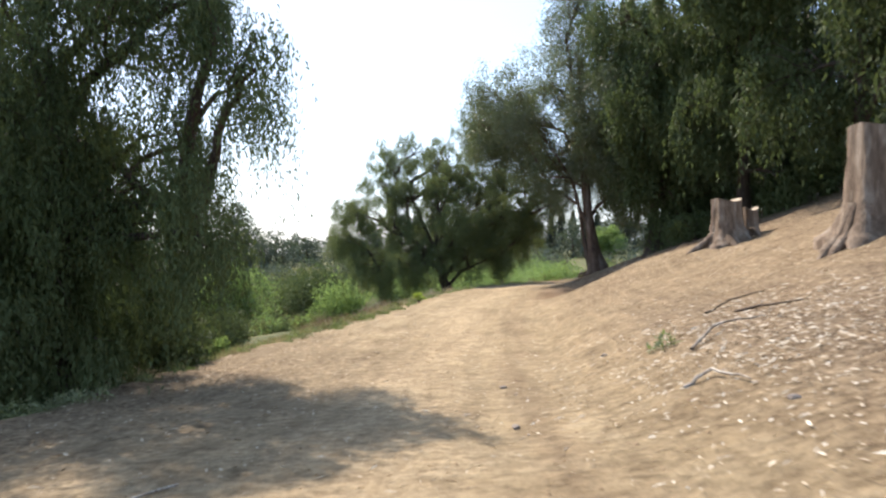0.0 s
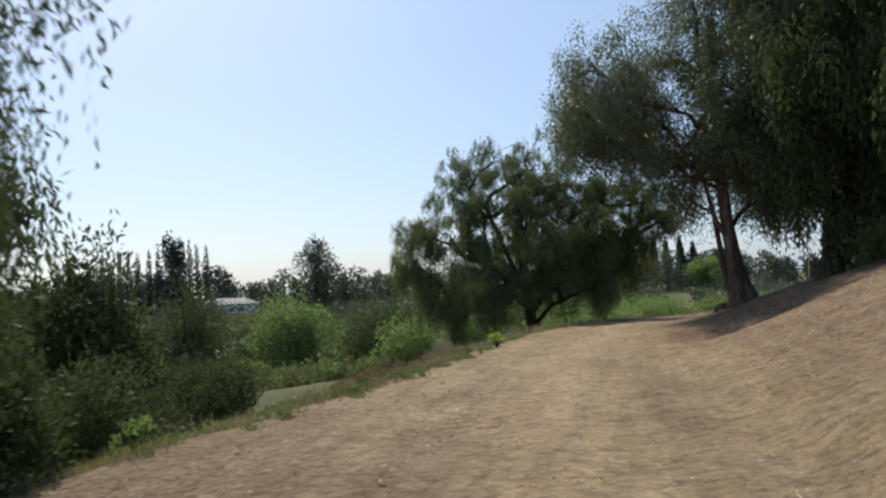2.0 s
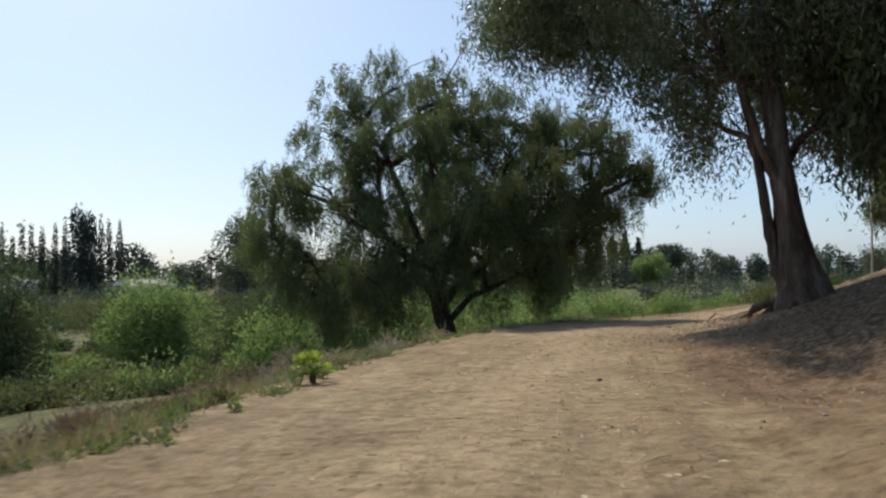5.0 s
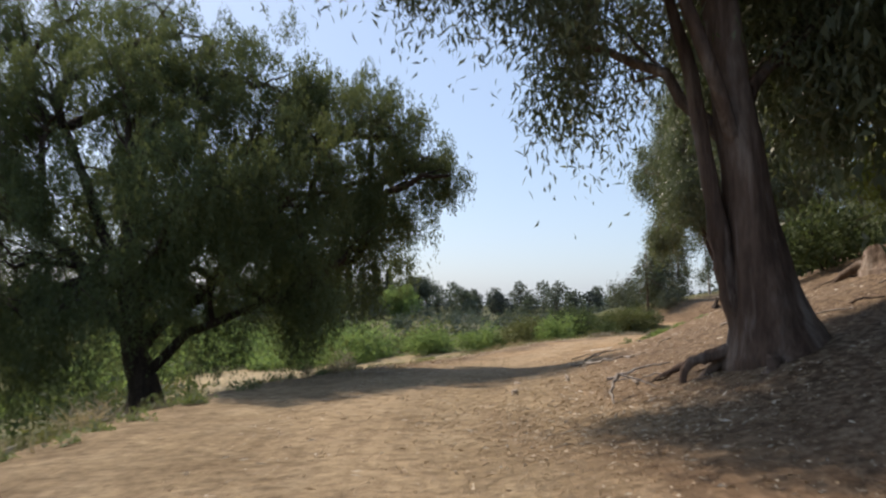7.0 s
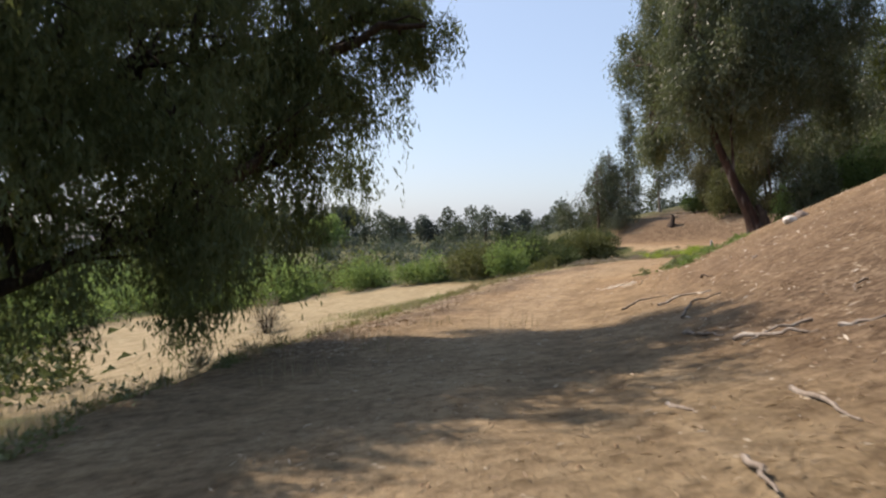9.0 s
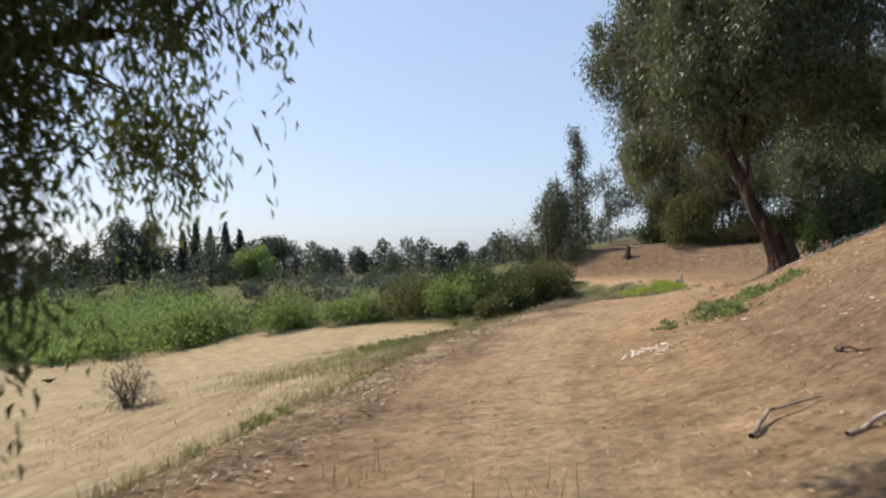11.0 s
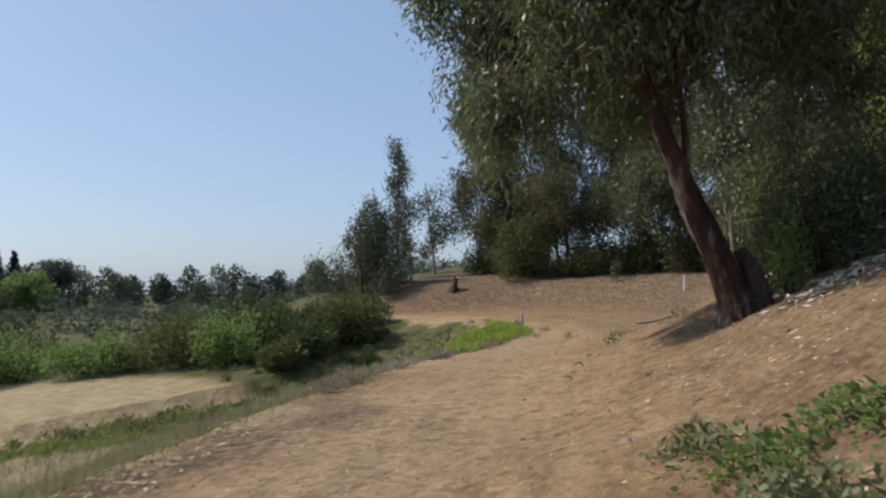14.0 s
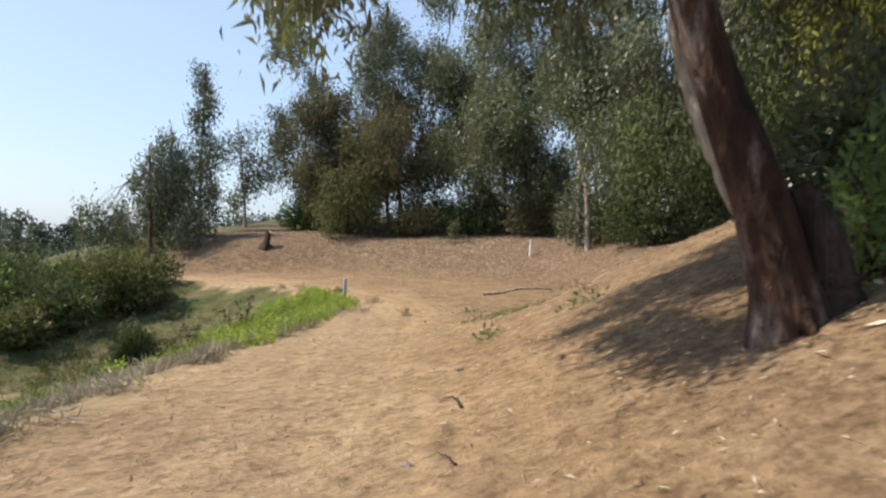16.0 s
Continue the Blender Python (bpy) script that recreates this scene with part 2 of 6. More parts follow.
def ground_material():
    m, n, l = material("dry hillside earth")
    def zone(name):
        a = n.new("ShaderNodeAttribute")
        a.attribute_name = name
        return a.outputs["Fac"]
    where = n.new("ShaderNodeTexCoord").outputs["Object"]
    big = noise_of(n, l, 0.16, 4, 0.5, where=where)
    mid = noise_of(n, l, 1.3, 6, 0.62, where=where)
    fine = noise_of(n, l, 9.0, 8, 0.7, where=where)
    grit = noise_of(n, l, 45.0, 4, 0.7, where=where)
    tan = ramp(n, l, mid, [(0.30, (0.25, 0.188, 0.113)), (0.52, (0.342, 0.266, 0.166)), (0.72, (0.44, 0.355, 0.236))])
    red = ramp(n, l, mid, [(0.30, (0.31, 0.200, 0.106)), (0.52, (0.415, 0.280, 0.153)), (0.72, (0.51, 0.365, 0.215))])
    earth = blend(n, l, zone("red"), tan, red)
    patch = noise_of(n, l, 0.55, 7, 0.68, where=where)
    earth = blend(n, l, 0.8, earth, ramp(n, l, patch, [(0.34, (0.60, 0.56, 0.52)), (0.5, (0.95, 0.95, 0.95)), (0.66, (1.18, 1.18, 1.16))]), "MULTIPLY")
    earth = blend(n, l, maths(n, l, "MULTIPLY", zone("worn"), 0.55), earth, (0.545, 0.42, 0.268))
    earth = blend(n, l, maths(n, l, "MULTIPLY", zone("rut"), maths(n, l, "ADD", fine, 0.15)), earth, (0.20, 0.135, 0.085))
    earth = blend(n, l, maths(n, l, "MULTIPLY", big, 0.5), earth, (0.38, 0.275, 0.165))
    # cut: brown bank and slope soil, with shade painted into the hollow
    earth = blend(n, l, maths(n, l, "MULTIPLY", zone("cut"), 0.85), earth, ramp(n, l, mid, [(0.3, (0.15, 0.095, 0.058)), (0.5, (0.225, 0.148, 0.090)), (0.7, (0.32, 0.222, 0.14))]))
    # litter zones: fallen leaves, and tree shade painted as dark litter
    litter = ramp(n, l, fine, [(0.36, (0.10, 0.067, 0.044)), (0.5, (0.19, 0.135, 0.09)), (0.66, (0.35, 0.275, 0.195))])
    earth = blend(n, l, maths(n, l, "MULTIPLY", zone("litter"), 0.85), earth, litter)
    straw = ramp(n, l, mid, [(0.3, (0.31, 0.24, 0.135)), (0.55, (0.40, 0.325, 0.195)), (0.75, (0.51, 0.43, 0.28))])
    earth = blend(n, l, zone("straw"), earth, straw)
    grass = ramp(n, l, patch, [(0.36, (0.06, 0.072, 0.026)), (0.48, (0.105, 0.115, 0.045)), (0.58, (0.155, 0.145, 0.07)), (0.70, (0.24, 0.20, 0.115))])
    track = n.new("ShaderNodeCombineXYZ")
    l.new(zone("along"), track.inputs[0])
    l.new(zone("aside"), track.inputs[1])
    streak = noise_of(n, l, 1.0, 5, 0.6, (0.22, 2.6, 1), where=track.outputs[0])
    earth = blend(n, l, 0.5, earth, ramp(n, l, streak, [(0.36, (0.74, 0.71, 0.68)), (0.5, (1, 1, 1)), (0.64, (1.2, 1.19, 1.17))]), "MULTIPLY")
    verge = maths(n, l, "ADD", maths(n, l, "MULTIPLY", zone("green"), 0.75), maths(n, l, "MULTIPLY", patch, 0.5))
    earth = blend(n, l, ramp(n, l, verge, [(0.44, (0, 0, 0)), (0.66, (1, 1, 1))]), earth, grass)
    lump = noise_of(n, l, 3.6, 5, 0.6, (1, 1.5, 1), where=where)
    relief = maths(n, l, "SUBTRACT", 0.68, maths(n, l, "MULTIPLY", zone("straw"), 0.45))
    earth = blend(n, l, relief, earth, ramp(n, l, lump, [(0.36, (0.58, 0.55, 0.52)), (0.47, (0.95, 0.95, 0.95)), (0.64, (1.2, 1.2, 1.18))]), "MULTIPLY")
    earth = blend(n, l, relief, earth, ramp(n, l, fine, [(0.30, (0.42, 0.39, 0.36)), (0.56, (1, 1, 1)), (0.72, (1.15, 1.15, 1.13))]), "MULTIPLY")
    earth = blend(n, l, 0.35, earth, ramp(n, l, grit, [(0.33, (0.45, 0.42, 0.4)), (0.55, (1, 1, 1))]), "MULTIPLY")
    earth = blend(n, l, 1.0, earth, (0.88, 0.885, 0.89), "MULTIPLY")
    h = maths(n, l, "ADD", maths(n, l, "ADD", maths(n, l, "MULTIPLY", mid, 0.35), maths(n, l, "MULTIPLY", lump, 0.35)), maths(n, l, "ADD", maths(n, l, "MULTIPLY", fine, 0.3), maths(n, l, "MULTIPLY", grit, 0.1)))
    finish(n, l, earth, 0.95, h, 0.19, spec=0.15)
    return m


def plain(name, a, b, scale=6.0, rough=0.8, depth=0.004, metal=0.0):
    m, n, l = material(name)
    f = noise_of(n, l, scale, 5, 0.6)
    finish(n, l, ramp(n, l, f, [(0.3, a), (0.7, b)]), rough, f, depth, metal)
    return m


EARTH = ground_material()
STONE = plain("pale weathered stone", (0.42, 0.39, 0.34), (0.66, 0.63, 0.57), 5.0, depth=0.03)
DARK_STONE = plain("grey brown stone", (0.14, 0.11, 0.09), (0.30, 0.25, 0.21), 6.0, depth=0.03)
POST_PAINT = plain("chalky white plastic", (0.55, 0.57, 0.60), (0.75, 0.77, 0.79), 8.0, 0.5)
POST_BLUE = plain("faded blue grey plastic", (0.20, 0.25, 0.33), (0.32, 0.37, 0.45), 8.0, 0.5)
GALVANISED = plain("galvanised pipe", (0.40, 0.40, 0.38), (0.56, 0.56, 0.54), 12.0, 0.5, metal=0.4)
CUT_WOOD = plain("sawn stump top", (0.30, 0.24, 0.18), (0.46, 0.39, 0.30), 9.0)
STUCCO = plain("cream stucco", (0.52, 0.50, 0.46), (0.64, 0.62, 0.57), 1.0)
ROOF = plain("grey roof shingle", (0.20, 0.19, 0.19), (0.30, 0.29, 0.285), 1.5)
PANE = plain("dark window glass", (0.03, 0.035, 0.04), (0.06, 0.065, 0.07), 1.0, 0.15)


# ---- mesh helpers ----
def mesh_of(name, verts, quads, mat, smooth_shade=False):
    """A mesh of alike faces from arrays of places and corners."""
    verts, quads = np.asarray(verts, np.float32).reshape(-1, 3), np.asarray(quads, np.int32)
    quads = quads.reshape(-1, quads.shape[-1])
    me = bpy.data.meshes.new(name)
    me.vertices.add(len(verts))
    me.vertices.foreach_set("co", verts.ravel())
    me.loops.add(quads.size)
    me.loops.foreach_set("vertex_index", quads.ravel())
    me.polygons.add(len(quads))
    me.polygons.foreach_set("loop_start", np.arange(0, quads.size, quads.shape[1], dtype=np.int32))
    if smooth_shade:
        me.polygons.foreach_set("use_smooth", np.ones(len(quads), bool))
    me.materials.append(mat)
    me.update(calc_edges=True)
    return me


class Soup:
    """Gathers faces of k corners from many pieces into one mesh."""
    def __init__(self, k=4):
        self.v, self.q, self.n, self.k = [], [], 0, k

    def add(self, verts, quads):
        verts = np.asarray(verts, float).reshape(-1, 3)
        self.v.append(verts)
        self.q.append(np.asarray(quads, int).reshape(-1, self.k) + self.n)
        self.n += len(verts)

    def mesh(self, name, mat, smooth_shade=False):
        return mesh_of(name, np.concatenate(self.v), np.concatenate(self.q), mat, smooth_shade)


def child(name, me, parent, label=""):
    ob = new(name, me)
    ob.parent = parent
    if label:
        ob["label"] = label
    return ob


def part(name, bm, mat, parent, label=""):
    me = bpy.data.meshes.new(name)
    bm.to_mesh(me)
    bm.free()
    me.materials.append(mat)
    return child(name, me, parent, label)


def unit(a):
    return a / np.maximum(np.linalg.norm(a, axis=-1, keepdims=True), 1e-9)


def tube(soup, points, radii, sides=7, rough=0.0, rng=None):
    """A tapered limb through the points, closed at its tip."""
    p = np.asarray(points, float)
    n = len(p)
    way = unit(np.gradient(p, axis=0))
    ref = np.where(np.abs(way[:, 2:3]) > 0.9, np.array([[1.0, 0, 0]]), np.array([[0, 0, 1.0]]))
    a = unit(np.cross(way, ref))
    for i in range(1, n):
        if n > 7:
            a[i] = unit(a[i - 1] - (a[i - 1] @ way[i]) * way[i])
        elif a[i] @ a[i - 1] < 0:
            a[i] = -a[i]
    b = np.cross(way, a)
    ang = np.linspace(0, 2 * np.pi, sides, endpoint=False)
    r = np.asarray(radii, float).reshape(n, -1) * np.ones((1, sides))
    if rough and rng is not None:
        r = r * (1 + rough * rng.normal(size=(1, sides)) + 0.4 * rough * rng.normal(size=r.shape))
    ring = p[:, None] + r[..., None] * (np.cos(ang)[None, :, None] * a[:, None] + np.sin(ang)[None, :, None] * b[:, None])
    i, j = np.meshgrid(np.arange(n - 1), np.arange(sides), indexing="ij")
    k = (j + 1) % sides
    soup.add(ring, np.stack([i * sides + j, i * sides + k, (i + 1) * sides + k, (i + 1) * sides + j], -1))


def bend(a, b, rise=0.0, n=7, rng=None, wobble=0.0):
    """Points on a bowed line from a to b."""
    a, b = np.asarray(a, float), np.asarray(b, float)
    t = np.linspace(0, 1, n)[:, None]
    p = a + (b - a) * t
    p[:, 2] += rise * 4 * (t * (1 - t))[:, 0]
    if wobble and rng is not None:
        p[1:-1] += rng.normal(scale=wobble, size=(n - 2, 3))
    return p


def leaves(soup, base, way, long, wide, rng):
    """One leaf at each base, of three or four corners as the soup has it."""
    n = len(base)
    side = unit(np.cross(way, unit(rng.normal(size=(n, 3)))))
    up = np.cross(side, way)
    long, wide = np.broadcast_to(long, n)[:, None], np.broadcast_to(wide, n)[:, None]
    mid = base + way * long * 0.45 + up * long * 0.06
    if soup.k == 3:
        soup.add(np.stack([base, mid + side * wide, base + way * long], 1), np.arange(3 * n).reshape(n, 3))
        return
    v = np.stack([base, mid + side * wide * 0.5, base + way * long, mid - side * wide * 0.5], 1)
    soup.add(v, np.arange(4 * n).reshape(n, 4))


def weeping(soup, start, out, drop, each, long, wide, rng):
    """Hanging strands of narrow leaves."""
    n = len(start)
    u = np.linspace(0.04, 1, each)[None, :, None]
    reach = (0.04 + 0.22 * rng.random((n, 1, 1))) * drop[:, None, None]
    p = start[:, None] + out[:, None] * reach * (1 - (1 - u) ** 2)
    p[..., 2] -= (drop[:, None] * u[..., 0] ** 1.25)
    p = (p + rng.normal(scale=0.05, size=p.shape)).reshape(-1, 3)
    way = rng.normal(scale=0.36, size=p.shape)
    way[:, 2] -= 0.9
    leaves(soup, p, unit(way), long * (0.7 + 0.6 * rng.random(len(p))), wide * (0.7 + 0.6 * rng.random(len(p))), rng)


def in_lobe(c, r, n, rng, shell=0.45):
    d = unit(rng.normal(size=(n, 3)))
    k = (shell + (1 - shell) * rng.random((n, 1)) ** 0.6)
    bump = 1 + 0.16 * np.sin(d[:, :1] * 5 + c[0]) * np.sin(d[:, 1:2] * 4 + c[1]) + 0.12 * rng.normal(size=(n, 1))
    return np.asarray(c) + d * k * np.asarray(r) * bump, d


def tree(name, foot, spine, radii, lobes, leafy, bark, kind, seed, label, category="tree", group="", count=1.0, long=0.2, wide=0.05, drop=(0.5, 1.3), flare=1.0, roots=0,
         forks=(0.55, 0.9), floor_z=None, shell=0.45, each=11, thick=0.36, furrow=0.0, clump=1.0, puff=99.0, skirt=0.45):
    """A tree: a tapered trunk through spine, limbs to each lobe of the crown, and leaves. Lobes are (x, y, z, r) or (x, y, z, rx, rz) from the foot; those higher than puff hang less."""
    rng = np.random.default_rng(seed)
    root = tagged(new(name), label, category, group)
    root.location = foot
    wood, crown, arms, grown = Soup(), Soup(3), [], []
    spine = np.asarray(spine, float)
    t = np.linspace(0, 1, len(spine))
    fine = np.linspace(0, 1, 22) ** 1.3
    line = np.stack([np.interp(fine, t, spine[:, i]) for i in range(3)], 1)
    line[2:-1] += rng.normal(scale=0.12 * radii[0], size=(19, 3)) * (1, 1, 0) * np.clip(line[2:-1, 2:3] / 2, 0, 1)
    r = radii[0] + (radii[1] - radii[0]) * fine ** 0.8
    r = r * (1 + 0.85 * flare * np.exp(-np.maximum(line[:, 2], 0) / skirt))
    if furrow:
        more = np.linspace(0, 21, 90)
        line = np.stack([np.interp(more, np.arange(22), line[:, i]) for i in range(3)], 1)
        for _ in range(3):
            wide_line = np.concatenate([np.repeat(line[:1], 4, 0), line, np.repeat(line[-1:], 4, 0)])
            line = np.stack([np.convolve(wide_line[:, i], np.ones(9) / 9, 'valid') for i in range(3)], 1)
        r = np.interp(more, np.arange(22), r)
        ang = np.linspace(0, 2 * np.pi, 40, endpoint=False)
        grain = np.array([[noise.noise((2.6 * math.cos(a), 2.6 * math.sin(a), 0.55 * z + seed)) + 0.7 * noise.noise((6 * math.cos(a), 6 * math.sin(a), 1.3 * z)) + 0.8 * noise.noise((1.4 * math.cos(a), 1.4 * math.sin(a), 1.5 * z + 2 * seed)) for a in ang] for z in line[:, 2]])
        tube(wood, line, r[:, None] * (1 + furrow * grain), 40)
    else:
        tube(wood, line, r, 20, 0.07, rng)
    for i in range(roots):
        a = 2 * math.pi * (i + 0.5 * rng.random()) / roots
        far = radii[0] * (1.7 + 1.1 * rng.random())
        gz = [float(height(foot[0] + math.cos(a) * far * k, foot[1] + math.sin(a) * far * k)) - foot[2] for k in (0.35, 0.7, 1.0)]
        tube(wood, [(math.cos(a) * radii[0] * 0.2, math.sin(a) * radii[0] * 0.2, 0.7), (math.cos(a) * far * 0.35, math.sin(a) * far * 0.35, gz[0] + 0.30),
                    (math.cos(a + 0.1) * far * 0.7, math.sin(a + 0.1) * far * 0.7, gz[1] + 0.10), (math.cos(a + 0.25) * far, math.sin(a + 0.25) * far, gz[2] - 0.08)],
             [radii[0] * 0.42, radii[0] * 0.34, radii[0] * 0.22, radii[0] * 0.1], 8, 0.1, rng)
    for lobe in lobes:
        c = np.array(lobe[:3], float)
        rad = np.array([lobe[3], lobe[3], lobe[3] if len(lobe) < 5 else lobe[4]], float)
        size = float(np.prod(rad) ** (1 / 3))
        s = forks[0] + (forks[1] - forks[0]) * rng.random()
        a = np.array([np.interp(s, t, spine[:, i]) for i in range(3)])
        if grown and np.linalg.norm(c - a) > 3.0:
            q = np.concatenate(grown)
            q = q[q[:, 2] < c[2] - 0.15 * np.linalg.norm(c - a)]
            if len(q):
                q = q[np.argmin(np.linalg.norm(q - c, axis=1) + 0.25 * np.linalg.norm(q - a, axis=1))]
                if np.linalg.norm(q - c) < 0.7 * np.linalg.norm(a - c):
                    a = q
        limbs = Soup()
        arms.append(limbs)
        limb = bend(a, c, 0.12 * np.linalg.norm(c - a), 8, rng, 0.022 * np.linalg.norm(c - a))
        r0 = max(0.05, min(radii[0] * thick, 0.035 * np.linalg.norm(c - a) + 0.02 * size))
        tube(limbs, limb, np.linspace(r0, r0 * 0.35, 8), 7, 0.06, rng)
        grown.append(limb[3:])
        twigs = max(6, int(count * 10 * size ** 2))
        tips, d = in_lobe(c, rad, twigs, rng, shell)
        if floor_z is not None:
            g = height(tips[:, 0] + foot[0], tips[:, 1] + foot[1]) - foot[2]
            tips[:, 2] = np.maximum(tips[:, 2], g + floor_z)
        for k in range(0, twigs, 2):
            q = limb[int(rng.integers(3, 8))]
            br = bend(q, tips[k], 0.1 * np.linalg.norm(tips[k] - q), 5, rng, 0.05 * np.linalg.norm(tips[k] - q))
            tube(limbs, br, np.linspace(r0 * 0.3, 0.008, 5), 3)
        if kind == "weep":
            m = 26
            start = np.repeat(tips, m, 0) + rng.normal(scale=0.22 * clump, size=(twigs * m, 3))
            out = np.repeat(d, m, 0) * (1, 1, 0) + rng.normal(scale=0.35, size=(twigs * m, 3)) * (1, 1, 0)
            fall = (drop[0] + (drop[1] - drop[0]) * rng.random(len(start)) ** 1.5) * np.repeat(0.6 + 0.8 * rng.random(twigs), m) * (0.5 if c[2] > puff else 1.0)
            if floor_z is not None:
                g = height(start[:, 0] + foot[0], start[:, 1] + foot[1]) - foot[2]
                fall = np.clip(np.minimum(fall, start[:, 2] - g - 0.6 * floor_z * (0.5 + rng.random(len(start)))), 0.12, None)
            weeping(crown, start, out, fall, each, long, wide, rng)
        else:
            m = int(each * 16)
            spray = np.repeat(0.7 + 0.6 * rng.random(twigs), m)[:, None] * clump
            base = np.repeat(tips, m, 0) + rng.normal(scale=0.25, size=(twigs * m, 3)) * (1, 1, 1.2) * spray
            base[:, 2] -= 0.5 * np.abs(rng.normal(size=len(base))) * spray[:, 0]
            way = rng.normal(scale=0.5, size=base.shape)
            way[:, 2] -= 0.75
            leaves(crown, base, unit(way), long * (0.6 + 0.8 * rng.random(len(base))), wide * (0.7 + 0.6 * rng.random(len(base))), rng)
    trunk = child("trunk", wood.mesh("trunk", bark, True), root)
    for limbs in arms:
        child("limb", limbs.mesh("limb", bark, True), trunk)
    child("crown", crown.mesh("crown", leafy), root)
    return root


def scrub(soup, place, radius, tall, n, long, wide, rng, spread=0.5, upright=0.25):
    """An uneven bush of leaves, heaped from many small clumps."""
    k = max(5, int(9 + 4 * radius))
    a, q = rng.random(k) * 2 * np.pi, np.sqrt(rng.random(k)) * radius * 0.75
    top = tall * (0.45 + 0.5 * rng.random(k)) * (1 - 0.45 * (q / radius) ** 2)
    each = n // k
    for i in range(k):
        c = np.array([place[0] + math.cos(a[i]) * q[i], place[1] + math.sin(a[i]) * q[i], place[2] + top[i] * 0.55])
        r = np.array([radius * 0.38, radius * 0.38, top[i] * 0.55]) * (0.8 + 0.4 * rng.random())
        p, d = in_lobe(c, r, each, rng, 0.5)
        p[:, 2] = np.maximum(p[:, 2], place[2] - 0.1)
        way = d * 0.6 + rng.normal(scale=spread, size=p.shape)
        way[:, 2] += upright
        leaves(soup, p, unit(way), long * (0.6 + 0.8 * rng.random(each)), wide * (0.6 + 0.8 * rng.random(each)), rng)


def blades(soup, x, y, tall, wide, rng, lean=0.35):
    """Grass blades standing on the ground."""
    n = len(x)
    z = height(x, y) - 0.02
    tall = tall * (0.5 + rng.random(n))
    a = rng.random(n) * 2 * np.pi
    way = np.stack([np.cos(a), np.sin(a), np.zeros(n)], 1)
    tilt = way * (lean * rng.random(n) * tall)[:, None]
    side = np.stack([-np.sin(a), np.cos(a), np.zeros(n)], 1) * (wide * 0.5)
    foot = np.stack([x, y, z], 1)
    tip = foot + tilt + np.stack([0 * z, 0 * z, tall], 1)
    soup.add(np.stack([foot - side, foot + side, tip], 1), np.arange(3 * n).reshape(n, 3))


# ---- ground ----
def spread(lo, hi, step, reach, grow=1.13):
    inner = list(np.arange(lo, hi + step, step))
    out, s, p = [], step, hi + step
    while p < reach:
        s *= grow
        p += s
        out.append(p)
    back, s, p = [], step, lo
    while p > -reach:
        s *= grow
        p -= s
        back.append(p)
    return np.array(back[::-1] + inner + out)


